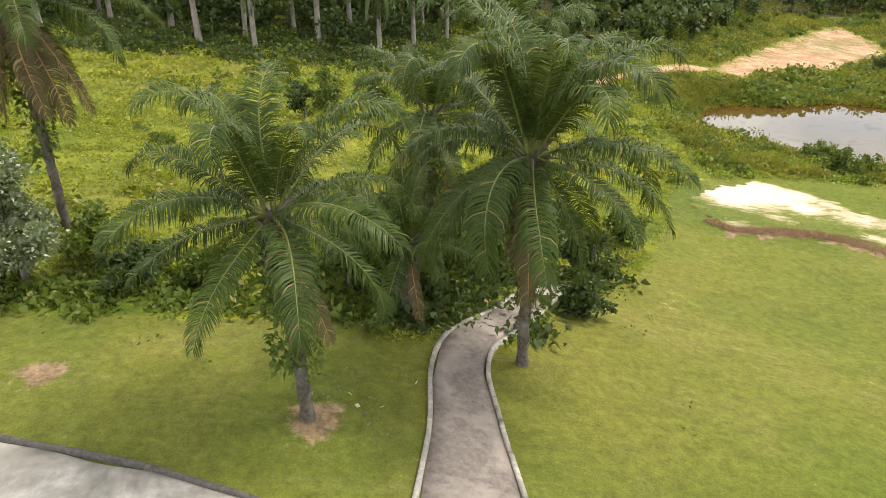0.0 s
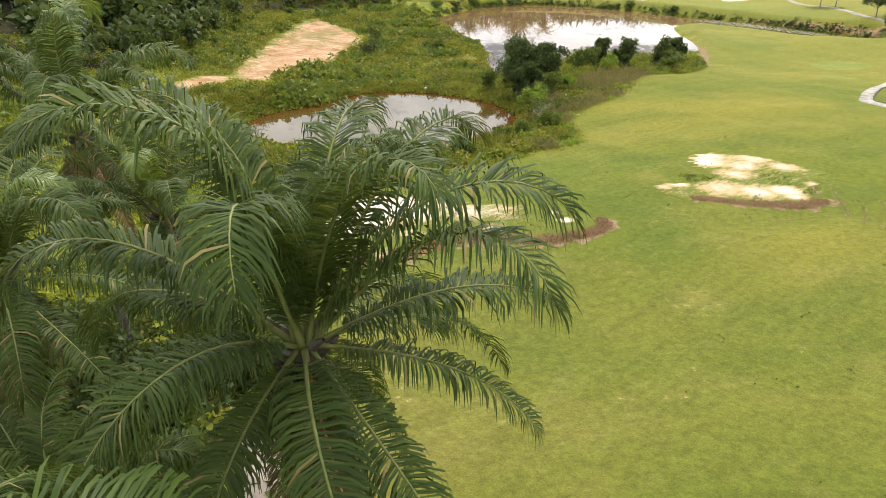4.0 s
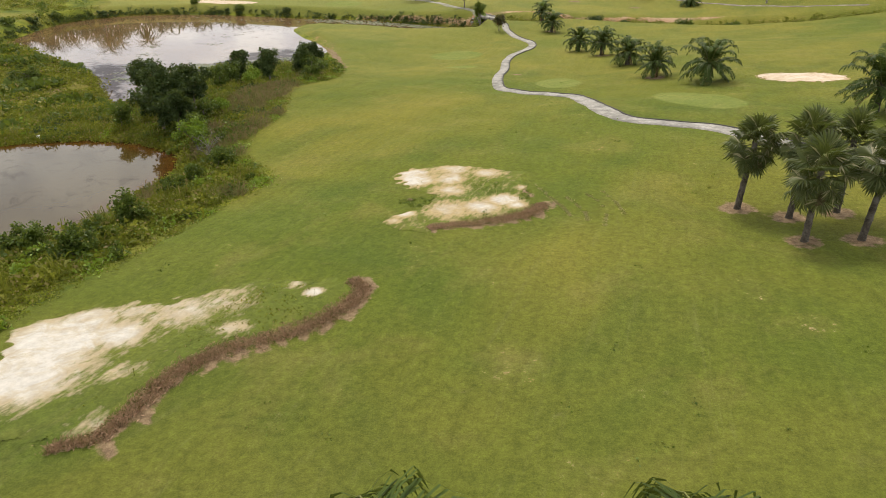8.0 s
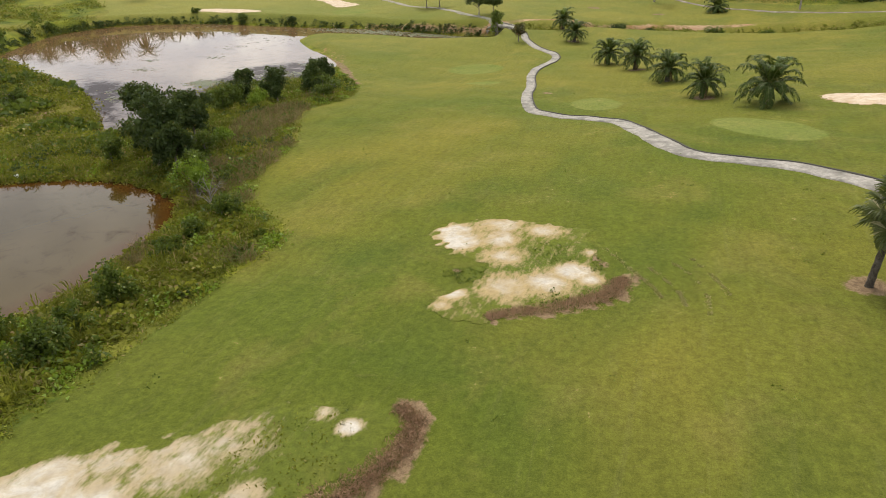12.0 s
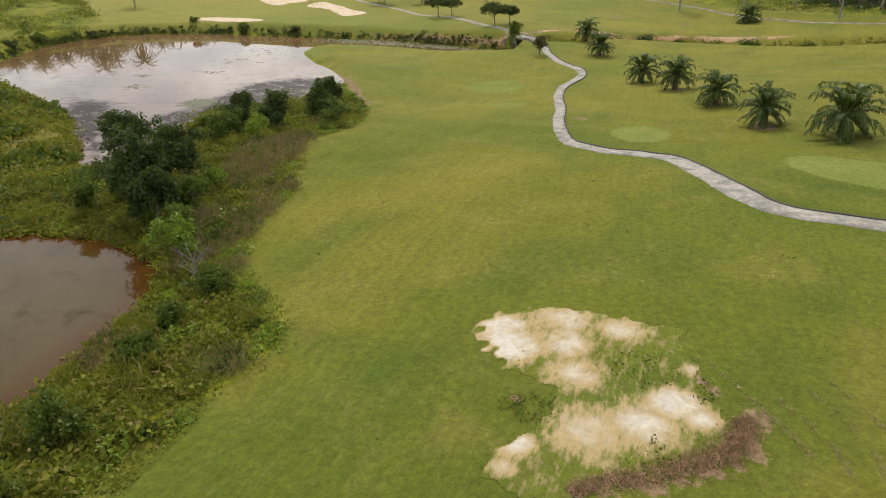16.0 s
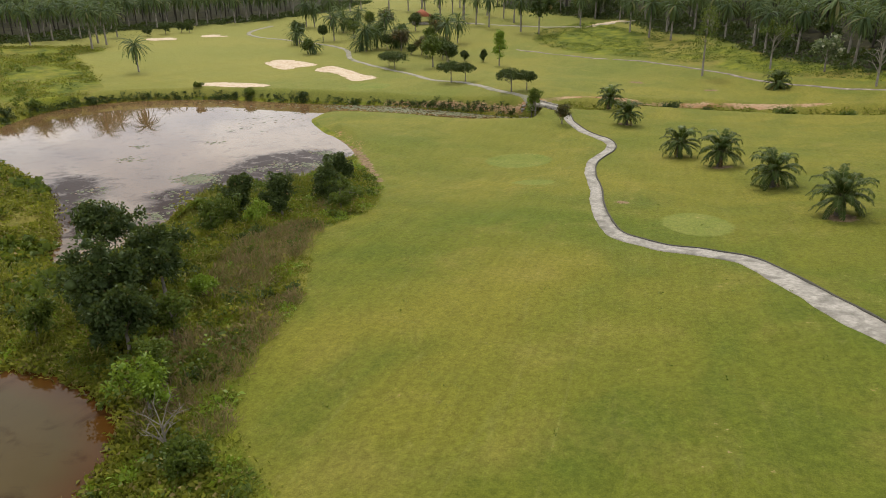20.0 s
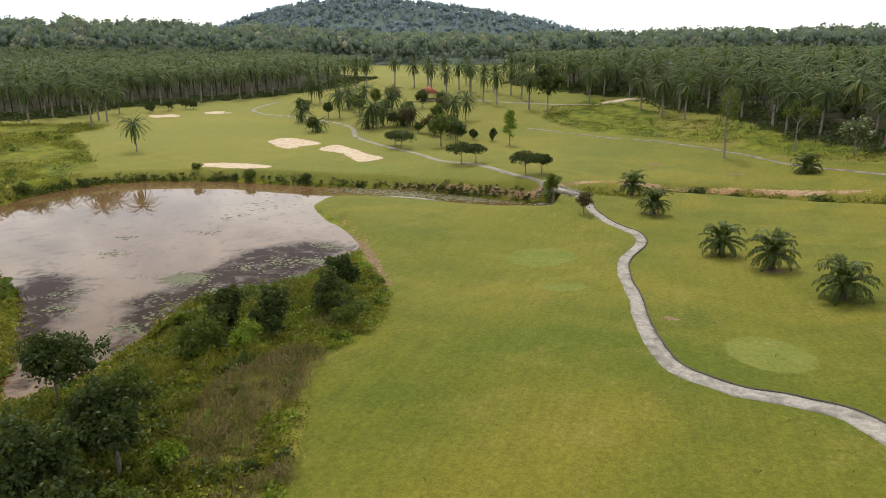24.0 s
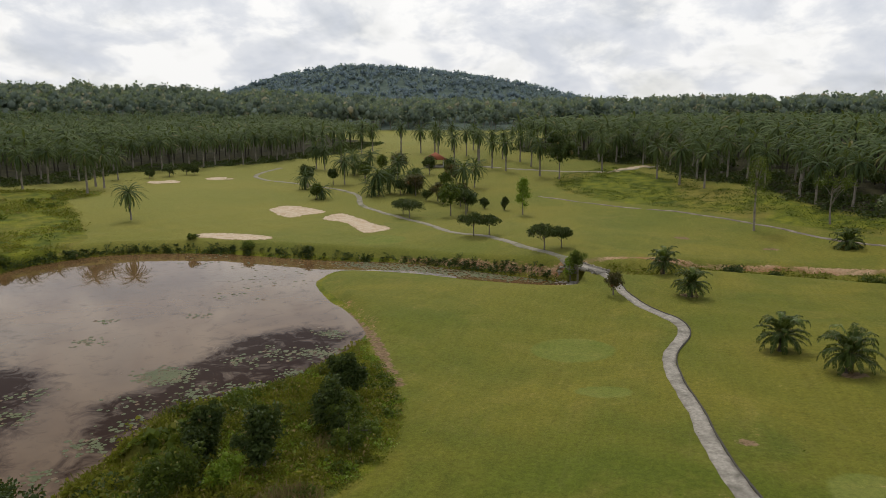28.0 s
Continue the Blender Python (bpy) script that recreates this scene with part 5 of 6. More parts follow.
for n, (x, y, h, w) in enumerate([(200.2, 102.4, 4.4, 8.6), (177.6, 79.8, 4.8, 6.8), (179.4, 77, 4.2, 4.8), (165, 63.2, 4.8, 6.6), (167.8, 60.6, 3.8, 4.4), (205, 106, 4.0, 5.5)]):
    tree("umbrella_tree", x, y, h, w, TREE_LEAF, "spreading flat-topped tree beside the far path", "umbrella", 640 + n, 0.30, 70, 44, group="flat-topped trees")
tree("young_tree", 209, 76.3, 9.2, 5.6, LIME_LEAF, "slender bright green tree on the far fairway", "cone", 650, 0.30, 110, 26)
tree("young_tree", 157.0, 57.4, 4.2, 3.4, LIME_LEAF, "small bright green tree beside the bridge", "round", 651, 0.28, 80, 20)
tree("young_tree", 149.6, 55.3, 6.2, 3.2, BUSH_LEAF, "slender light green tree on the creek bank by the bridge", "wild", 657, 0.26, 60, 30)
tree("clipped_tree", 141.8, 49.4, 3.3, 2.9, RED_LEAF, "small dark reddish round tree beside the path", "round", 652, 0.18, 130, 24)
tree("tall_tree", 193.9, 26.3, 14.5, 8.0, BUSH_LEAF, "tall sparse tree with layered branches on the rough", "sparse", 653, 0.30, 110, 20, BARK_PALE)
tree("tall_tree", 197.9, 12.2, 12.0, 7.2, BUSH_LEAF, "tall thin tree with a sparse crown at the plantation edge", "umbrella", 654, 0.40, 40, 18, BARK_PALE)
tree("big_leaf_tree", 192.0, 2.5, 8.0, 6.5, PALE_LEAF, "round tree with large pale leaves at the plantation edge", "round", 655, 0.6, 26, 22)
tree("shade_tree", 262.9, 75.9, 16.0, 12.0, TREE_LEAF, "large spreading shade tree with a pale trunk", "round", 656, 0.6, 90, 34, BARK_PALE)
for n, (x, y, h, w) in enumerate([(234.4, 149.5, 8.1, 5.4), (264.7, 131.5, 8.2, 7.8), (205.5, 93.6, 8.2, 7.5), (208, 90.4, 6.5, 6.5), (242.5, 144.9, 5.5, 4.0), (231.6, 112.7, 6.6, 6.6), (250, 137, 6.5, 5), (258, 141, 6, 5), (246, 118, 6, 5.5), (252, 108, 7, 6), (241, 127, 5.5, 5),
                                  (270, 122, 6.5, 6), (262, 112, 7, 6), (225, 97, 5.5, 5), (268, 139, 7.0, 5), (220, 95.5, 6.0, 5.5), (213, 91.5, 5.0, 5.0), (226, 104, 5.2, 4.8), (217, 137, 4.2, 4.6), (233, 118, 4.6, 4.8), (250, 128, 5.6, 5), (222, 101, 4.4, 4.6), (240, 106, 6, 5)]):
    tree("grove_tree", x, y, h, w, (TREE_LEAF, RED_LEAF, BUSH_LEAF, TREE_LEAF)[n % 4], "bushy tree in the grove on the far course", "round", 660 + n, 0.42, 46, 34, group="trees in the far grove")
for n, (x, y, h, w) in enumerate([(225.7, 107.1, 3.2, 3.6), (217.4, 88.2, 3.0, 2.8), (215.4, 82.3, 3.4, 2.4), (234.1, 201.3, 4.2, 5.3), (240.6, 199.7, 3.6, 3.8), (242.2, 197.5, 3.4, 3.0), (227.1, 203.3, 3.0, 3.8)]):
    tree("round_shrub", x, y, h, w, TREE_LEAF, "dense rounded dark shrub on mown grass", "shrub", 690 + n, 0.3, 70, 20, category="shrub", group="rounded shrubs")
for n, (x, y, h, w) in enumerate([(160.6, 121, 1.6, 3.6), (160.8, 108, 1.3, 3.0), (160, 134, 1.3, 2.6), (145, 149.6, 1.6, 3.4), (133, 152.6, 2.0, 3.8), (124, 150, 1.8, 3.6), (159.3, 13.3, 1.5, 4.5), (162.3, 32.2, 1.3, 4.6), (158.5, 4, 1.3, 4.0), (163.4, 26, 1.0, 3.4), (116, 148, 2.0, 4.0)]):
    tree("shore_shrub", x, y, h * 0.7, w, (BUSH_LEAF, TREE_LEAF)[n % 2], "low green shrub on the water's edge", "shrub", 720 + n, 0.26, 60, 14, category="shrub", group="shrubs on the far shore")


# ---- wild growth ----
def strew(mask, lo, hi, per_metre, seed):
    rng = np.random.default_rng(seed)
    n = int((hi[0] - lo[0]) * (hi[1] - lo[1]) * per_metre)
    x, y = rng.uniform(lo[0], hi[0], n), rng.uniform(lo[1], hi[1], n)
    k = mask(x, y)
    return x[k], y[k]


def growth(name, x, y, blades, length, width, mat, label, seed, up=1.2, droop=0.25, spread=0.25, category="vegetation", tall=None):
    """Clumps of leaves on the ground, as one sheet of stuff."""
    if not len(x):
        return None
    rng = np.random.default_rng(seed)
    n = len(x)
    bx, by = np.repeat(x, blades) + rng.normal(0, spread, n * blades), np.repeat(y, blades) + rng.normal(0, spread, n * blades)
    ln = np.repeat(length * rng.uniform(0.6, 1.4, n) * (tall if tall is not None else 1.0), blades) * rng.uniform(0.7, 1.25, n * blades)
    base = np.stack([bx, by, land(bx, by) - 0.02 + ln * rng.uniform(0, 0.55, n * blades)], 1)
    v, f = leaves(base, random_ways(n * blades, up, rng), ln, ln * width * rng.uniform(0.7, 1.3, n * blades), droop, rng)
    return tagged(piece(name, mesh_of(name, v, f, mat)), label, category, kind="stuff")


GARDEN_WAY = np.array([(0.3, 16.2), (0.55, 17.8), (1.2, 19.0), (2.0, 20.2), (2.9, 21.8), (3.6, 23.2)])


def wild(x, y, margin=0.0):
    return (line_distance(x, y, GARDEN_WAY, False) > 0.95) & (signed(x, y, WILD_L, 40.0) < -margin) & (signed(x, y, LAKE_L, 20.0) > -0.1) & (signed(x, y, POND_L, 20.0) > -0.1) & (signed(x, y, CLAY_L, 20.0) > -1.0) & (signed(x, y, TRACK_L, 20.0) > -0.3)


def patches(x, y, scale, shift):
    """Soft random patches, -1 to 1."""
    return np.sin(x * scale + 1.7 * np.sin(y * scale * 0.7 + shift)) * np.sin(y * scale * 1.1 + 1.3 * np.sin(x * scale * 0.6 + 2 * shift))


x, y = strew(lambda a, b: wild(a, b) & (a < 24) & (b < 48) & (a > -32), (-32, 17), (24, 48), 5.0, 801)
edge = -signed(x, y, WILD_L, 60.0)
lush = (edge < 5.5) & (x < 3) & (patches(x, y, 0.5, 1.0) > -0.4)
growth("meadow_growth", x[~lush], y[~lush], 13, 0.19, 0.42, MEADOW_LEAF, "yellow-green fern and creeper meadow", 802, 0.9, 0.3, 0.22)
growth("meadow_herbs", x[lush], y[lush], 34, 0.19, 0.5, BUSH_LEAF, "lush dark green herbs along the lawn edge", 803, 0.8, 0.3, 0.25, tall=1.5)
x, y = strew(lambda a, b: wild(a, b) & ((b >= 48) | (a < -32)) & (a < 30 + 0.2 * (b - 48)) & (b < 118), (-70, 17), (44, 118), 1.5, 804)
growth("meadow_growth", x, y, 13, 0.32, 0.45, MEADOW_LEAF, "yellow-green fern meadow up to the plantation", 805, 0.8, 0.3, 0.45)
x, y = strew(lambda a, b: wild(a, b) & (a < 0) & (b > 60) & (signed(a, b, np.array(PALMS_WEST, float), 30.0) < 6) & (signed(a, b, np.array(PALMS_WEST, float), 30.0) > -16), (-70, 55), (15, 130), 0.5, 806)
growth("undergrowth", x, y, 60, 0.34, 0.5, TREE_LEAF, "dark undergrowth at the plantation foot", 807, 0.9, 0.3, 0.8, tall=1.4)

for block, lo, hi, seed in ((PALMS_EAST, (140, -48), (330, 115), 808), (PALMS_NORTH, (150, 170), (365, 235), 809)):
    edge = np.array(block, float)
    x, y = strew(lambda a, b: (signed(a, b, edge, 30.0) < 0.5) & (signed(a, b, edge, 30.0) > -15), lo, hi, 0.22, seed)
    growth("undergrowth", x, y, 30, 0.50, 0.5, TREE_LEAF, "dark undergrowth between the plantation trunks", seed, 0.9, 0.3, 0.9, tall=1.5)

x, y = strew(lambda a, b: wild(a, b) & ((a >= 18) & (b < 82)), (18, 43), (120, 82), 6.5, 810)
p1, p2 = patches(x, y, 0.33, 0.4), patches(x, y, 0.8, 2.0)
edge = -signed(x, y, WILD_L, 60.0)
dry = ((p1 + 0.4 * p2 > 0.62) & (x > 40) & (y < 66)) | ((np.hypot((x - 74.5) / 6.5, (y - 63) / 3.2) < 1)) | ((np.hypot((x - 58) / 8, (y - 55.6) / 2.6) < 1) & (p2 > -0.5))
fringe = (edge < 1.3)
growth("bank_herbs", x[~dry], y[~dry], 18, 0.25, 0.40, BANK_LEAF, "tangled green herbs on the pond bank", 811, 0.9, 0.3, 0.25, tall=np.where(fringe, 0.7, 1.35)[~dry])
growth("dry_reeds", x[dry], y[dry], 24, 0.58, 0.07, REED_LEAF, "dry straw-coloured reeds on the pond bank", 812, 2.2, 0.25, 0.25)
k = (p2 < -0.30) & ~dry
growth("bright_herbs", x[k], y[k], 13, 0.21, 0.45, LIME_LEAF, "bright yellow-green broad-leaved herbs on the bank", 814, 1.0, 0.35, 0.3, tall=1.3)
k = (p2 > 0.35) & ~dry & ~fringe
growth("tall_grass", x[k], y[k], 14, 0.80, 0.055, BANK_LEAF, "tall green grass tussocks on the pond bank", 813, 2.2, 0.35, 0.2)
x, y = strew(lambda a, b: wild(a, b) & (b >= 74) & (a > 26), (26, 74), (106, 150), 2.6, 820)
p2 = patches(x, y, 0.25, 3.0)
growth("island_growth", x[p2 < 0.45], y[p2 < 0.45], 11, 0.34, 0.45, BANK_LEAF, "dense yellow-green growth between the waters", 821, 0.9, 0.3, 0.35)
growth("island_shrubs", x[p2 >= 0.45], y[p2 >= 0.45], 12, 0.55, 0.5, BUSH_LEAF, "darker scrub between the waters", 822, 0.9, 0.3, 0.35, tall=1.5)
x, y = strew(lambda a, b: wild(a, b) & (a > 60) & (b > 138), (60, 138), (196, 215), 0.8, 823)
k = patches(x, y, 0.16, 1.0) > -0.2
growth("far_rough", x[k], y[k], 12, 0.48, 0.4, BANK_LEAF, "rough grass and weeds beyond the lake", 824, 0.9, 0.3, 0.7)
x, y = strew(lambda a, b: wild(a, b) & (np.hypot((a - 1.8) / 5.6, (b - 27) / 10.0) < 1), (-5, 17), (9, 38), 3.4, 825)
growth("understorey", x, y, 34, 0.26, 0.5, TREE_LEAF, "dark understorey beneath the oil palms", 826, 0.9, 0.3, 0.4, tall=1.4)
# rounded clumps: centre heights follow the land
def clumps(name, mask, lo, hi, per_metre, low, high_, per, size, mat, label, seed):
    x, y = strew(mask, lo, hi, per_metre, seed)
    rng = np.random.default_rng(seed)
    r = low + (high_ - low) * rng.uniform(0, 1, len(x)) ** 2
    near = np.repeat(np.arange(len(x)), 4)
    cx, cy = x[near] + rng.normal(0, 0.7, len(near)) * r[near], y[near] + rng.normal(0, 0.7, len(near)) * r[near]
    rr = r[near] * rng.uniform(0.5, 1.0, len(near))
    c = np.stack([cx, cy, land(cx, cy) + rr * rng.uniform(0.2, 0.9, len(near))], 1)
    return tagged(piece(name, leaf_mass(name, c, rr, per, size, mat, seed, 0.6, 0.3, 0.6, inner=0.3)), label, "vegetation", kind="stuff")


def bank(a, b):
    return wild(a, b, 0.5) & (a >= 18) & (b < 84)


clumps("bank_clumps", lambda a, b: bank(a, b) & (patches(a, b, 0.5, 0.3) > 0.0), (18, 43), (108, 84), 0.30, 0.30, 0.95, 22, 0.30, BUSH_LEAF, "rounded dark green clumps on the pond bank", 1001)
clumps("bank_clumps", lambda a, b: bank(a, b) & (patches(a, b, 0.6, 1.7) > 0.1), (18, 43), (108, 84), 0.28, 0.25, 0.75, 20, 0.30, BANK_LEAF, "rounded yellow-green clumps on the pond bank", 1002)
clumps("bank_clumps", lambda a, b: bank(a, b) & (patches(a, b, 0.7, 2.9) > 0.3) & (a > 50), (50, 43), (108, 84), 0.16, 0.35, 1.0, 24, 0.32, TREE_LEAF, "dark leafy clumps on the pond bank", 1003)
clumps("bright_clumps", lambda a, b: bank(a, b) & (patches(a, b, 0.9, 4.1) > 0.35), (18, 43), (108, 84), 0.14, 0.25, 0.6, 22, 0.28, LIME_LEAF, "bright green leafy clumps on the pond bank", 1004)
clumps("island_clumps", lambda a, b: wild(a, b, 0.5) & (b >= 76) & (a > 36) & (signed(a, b, LAKE_L, 20.0) > 0.3), (36, 76), (104, 142), 0.22, 0.4, 1.1, 14, 0.42, BANK_LEAF, "rounded yellow-green clumps between the waters", 1005)
clumps("island_clumps", lambda a, b: wild(a, b, 0.5) & (b >= 76) & (a > 36) & (patches(a, b, 0.2, 0.9) > 0.25), (36, 76), (104, 142), 0.12, 0.4, 1.2, 16, 0.42, BUSH_LEAF, "rounded green clumps between the waters", 1006)
clumps("meadow_clumps", lambda a, b: wild(a, b, 0.3) & (patches(a, b, 0.3, 1.3) > -0.1), (-34, 17), (24, 66), 0.24, 0.25, 0.75, 18, 0.28, MEADOW_LEAF, "rounded yellow-green fern clumps in the meadow", 1007)
clumps("meadow_clumps", lambda a, b: wild(a, b, 0.3) & (patches(a, b, 0.22, 2.3) > 0.30), (-34, 17), (24, 72), 0.16, 0.25, 0.8, 20, 0.28, BUSH_LEAF, "rounded green clumps in the meadow", 1008)
clumps("meadow_clumps", lambda a, b: wild(a, b, 0.3) & (a < 36 + 0.5 * (b - 60)) & (patches(a, b, 0.16, 0.6) > 0.0), (-50, 62), (60, 130), 0.10, 0.5, 1.3, 16, 0.46, BUSH_LEAF, "green scrub clumps below the woods", 1009)
clumps("rough_clumps", lambda a, b: wild(a, b, 0.5) & (patches(a, b, 0.15, 2.1) > 0.0), (100, 150), (194, 212), 0.05, 0.35, 1.1, 14, 0.5, BUSH_LEAF, "low scrub in the rough beyond the lake", 1010)
clumps("shore_clumps", lambda a, b: (signed(a, b, LAKE_L, 20.0) > 0.2) & (signed(a, b, LAKE_L, 20.0) < 1.8) & ((a > 157.5) | (b > 135)), (100, 56), (168, 156), 1.0, 0.2, 0.65, 14, 0.3, TREE_LEAF, "low dark scrub lining the far shore", 1011)
# fringes along the water
for loop, level, seed, label in ((LAKE_L, LAKE_Z, 830, "low weeds fringing the lake shore"), (POND_L, POND_Z, 831, "low weeds fringing the pond")):
    rng = np.random.default_rng(seed)
    p = np.repeat(loop, 26, 0) + rng.uniform(-1, 1, (len(loop) * 26, 2)) * 1.3
    d = signed(p[:, 0], p[:, 1], loop, 20.0)
    k = (d > -0.35) & (d < 0.9) & (patches(p[:, 0], p[:, 1], 0.6, 2.0) > -0.55) & ~((p[:, 0] > 117) & (p[:, 0] < 156) & (p[:, 1] < 99))
    growth("shore_weeds", p[k, 0], p[k, 1], 9, 0.34, 0.35, BANK_LEAF, label, seed, 1.2, 0.3, 0.25)
x, y = strew(lambda a, b: line_distance(a, b, DITCH_L, False) < 2.6, (140, -62), (172, 52), 2.2, 833)
growth("ditch_weeds", x, y, 9, 0.40, 0.4, BANK_LEAF, "weeds growing along the ditch", 834, 1.0, 0.3, 0.3)
p = np.repeat(LAKE_L, 20, 0) + np.random.default_rng(835).uniform(-1, 1, (len(LAKE_L) * 20, 2)) * 2.2
d = signed(p[:, 0], p[:, 1], LAKE_L, 20.0)
k = (d > 0.1) & (d < 1.6) & (((p[:, 0] > 100) & (p[:, 1] > 102)) | (p[:, 0] > 158.5)) & (patches(p[:, 0], p[:, 1], 0.22, 1.0) > -0.35)
growth("shore_scrub", p[k, 0], p[k, 1], 12, 0.40, 0.5, TREE_LEAF, "dark low scrub along the far shore", 836, 0.9, 0.3, 0.3, tall=1.3)
x, y = strew(lambda a, b: (signed(a, b, ROUGH_L, 20.0) < -1) & (patches(a, b, 0.2, 2.0) > -0.35), (170, -20), (285, 82), 0.9, 837)
growth("rough_scrub", x, y, 10, 0.32, 0.45, BUSH_LEAF, "rough grass and scrub below the plantation edge", 838, 0.9, 0.3, 0.5)
# dead grass edging the bunkers
for n, pts in enumerate(([(14.5, 35.3), (15.5, 34.4), (17.0, 34.3), (18.9, 34.5), (20.4, 34.2), (21.6, 33.6), (23.0, 32.4), (24.2, 31.3), (25.6, 30.5), (27.0, 30.1), (28.3, 30.2), (28.9, 31.0)],
                         [(36.4, 29.4), (37.2, 28.4), (38.1, 26.8), (39.0, 25.3), (39.9, 24.4), (40.9, 23.9), (41.8, 23.7)])):
    rng = np.random.default_rng(840 + n)
    c = smooth_loop(pts, 24, False)
    wide = np.interp(np.linspace(0, 1, len(c)), [0, 0.2, 0.5, 0.85, 1], [0.10, 0.20, 0.30, 0.22, 0.12] if n == 0 else [0.10, 0.24, 0.34, 0.26, 0.12])
    p = np.repeat(c, 13, 0) + rng.normal(0, 1, (len(c) * 13, 2)) * np.repeat(wide, 13)[:, None]
    growth("dead_grass_edge", p[:, 0], p[:, 1], 7, 0.15, 0.16, BROWN_GRASS, "dead brown grass along the bunker edge", 842 + n, 1.3, 0.2, 0.08)
# tufts and scattered weeds on the turf
x, y = strew(lambda a, b: (signed(a, b, WILD_L, 40.0) > 0.6) & (signed(a, b, LAKE_L, 20.0) > 1) & (patches(a, b, 0.45, 0.7) > 0.35), (-12, 8), (110, 70), 0.22, 850)
growth("turf_weeds", x, y, 8, 0.10, 0.6, BUSH_LEAF, "low weeds scattered in the turf", 851, 0.6, 0.2, 0.16)
x, y = strew(lambda a, b: (signed(a, b, smooth_loop([(23, 36), (27, 35.5), (28, 32.5), (25, 32), (22, 34.8), (18, 36), (16, 36)]), 20.0) < 0), (14, 29), (31, 43), 9.0, 852)
growth("bunker_weeds", x, y, 7, 0.13, 0.4, BANK_LEAF, "low weeds overgrowing the bunker", 853, 0.8, 0.2, 0.14)
x, y = strew(lambda a, b: (np.hypot(a - 44.2, (b - 27.7) * 0.8) < 1.3) | (np.hypot((a - 38.6) * 0.8, b - 26.8) < 0.9) | (np.hypot((a - 43.2) * 0.5, b - 25.2) < 0.5) | (np.hypot(a - 40.6, (b - 31.6) * 0.7) < 0.9), (35, 22), (50, 36), 14.0, 854)
growth("bunker_weeds", x, y, 7, 0.12, 0.5, BUSH_LEAF, "low weeds overgrowing the bunker", 855, 0.8, 0.2, 0.14)
# arcs of dry clippings left by the mower
ARCS = [[(45.4, 24.8), (43.3, 23.5), (41.7, 22.4), (40.3, 21.7)], [(43.4, 22.4), (42.0, 21.4), (40.6, 20.8), (39.0, 20.6)], [(44.2, 21.2), (43.0, 20.3), (41.1, 19.7), (38.9, 19.6)], [(45.2, 20.3), (43.3, 19.3), (41.3, 18.6)]]
for n, pts in enumerate(ARCS):
    rng = np.random.default_rng(870 + n)
    c = smooth_loop(pts, 40, False)
    c = c[patches(c[:, 0] * 3, c[:, 1] * 3, 1.1, float(n)) > -0.15]
    p = np.repeat(c, 4, 0) + rng.normal(0, 0.06, (len(c) * 4, 2))
    growth("grass_clippings", p[:, 0], p[:, 1], 3, 0.09, 0.25, STRAW, "pale dry grass clippings lying in an arc on the turf", 874 + n, 0.25, 0.05, 0.05, "grass clippings")
rng = np.random.default_rng(860)
x, y = -2.4 + rng.normal(0, 0.9, 46), 13.9 + rng.normal(0, 0.8, 46)
growth("fallen_leaves", x, y, 1, 0.16, 0.5, PALE_LEAF, "pale fallen leaflets on the lawn", 861, 0.1, 0.0, 0.05, "leaf litter")


# ---- lily pads ----
LILIES = [(100.8, 90.6, 2.2, 420), (86.1, 85.6, 1.4, 60), (106.9, 85.7, 1.8, 50), (105.4, 78.6, 1.4, 60), (99.8, 82, 1.8, 60), (81, 85.4, 1.4, 30), (97.5, 84.2, 2.2, 90), (119, 81.4, 1.6, 90), (107, 106.7, 1.6, 40), (120.5, 102.1, 1.6, 26),
          (113.9, 111.5, 1.2, 20), (92.4, 99.4, 2.0, 40), (88.1, 96.4, 2.0, 45), (93.5, 87.9, 2.4, 40), (100.8, 79.8, 1.6, 110), (110.7, 83.1, 2.2, 90), (90, 84.6, 2.2, 50), (112, 79.0, 2.2, 110)]
rng = np.random.default_rng(870)
pads = []
for cx, cy, r, n in LILIES:
    for k in range(n):
        x, y = cx + rng.normal(0, r * 0.5), cy + rng.normal(0, r * 0.65)
        pads.append((x, y, rng.uniform(0.10, 0.26), rng.uniform(0, 6.28)))
for cx, cy in [(154.1, 124.4), (150.4, 115.6), (150, 109.4), (155.5, 106.3), (139.5, 106), (141, 101.6), (150.5, 101), (131.7, 105.7), (147.8, 123.4), (157.6, 95.7), (159, 89.4), (157.6, 78.5), (156.8, 68), (157, 62), (157.5, 84), (157, 73)]:
    creek = cx > 150 and cy < 97
    for k in range(190 if creek else 14):
        pads.append((cx + rng.normal(0, 1.6 if creek else 2.2), cy + rng.normal(0, 3.2), rng.uniform(0.12, 0.34), rng.uniform(0, 6.28)))
pads = np.array(pads)
pads = pads[signed(pads[:, 0], pads[:, 1], LAKE_L, 20.0) < -0.2]
disc = np.array([(math.cos(a), math.sin(a), 0) for a in np.linspace(0.25, 6.03, 9)] + [(0, 0, 0.03)])
disc_faces = np.array([(i, i + 1, i + 2, 9) for i in range(0, 7, 2)])
v, f = grown((disc, disc_faces), pads[:, 0], pads[:, 1], np.full(len(pads), LAKE_Z + 0.012), pads[:, 3], pads[:, 2])
tagged(piece("lily_pads", mesh_of("lily_pads", v, f, LILY)), "floating green lily pads in loose patches on the lake", "lily pads", kind="stuff")


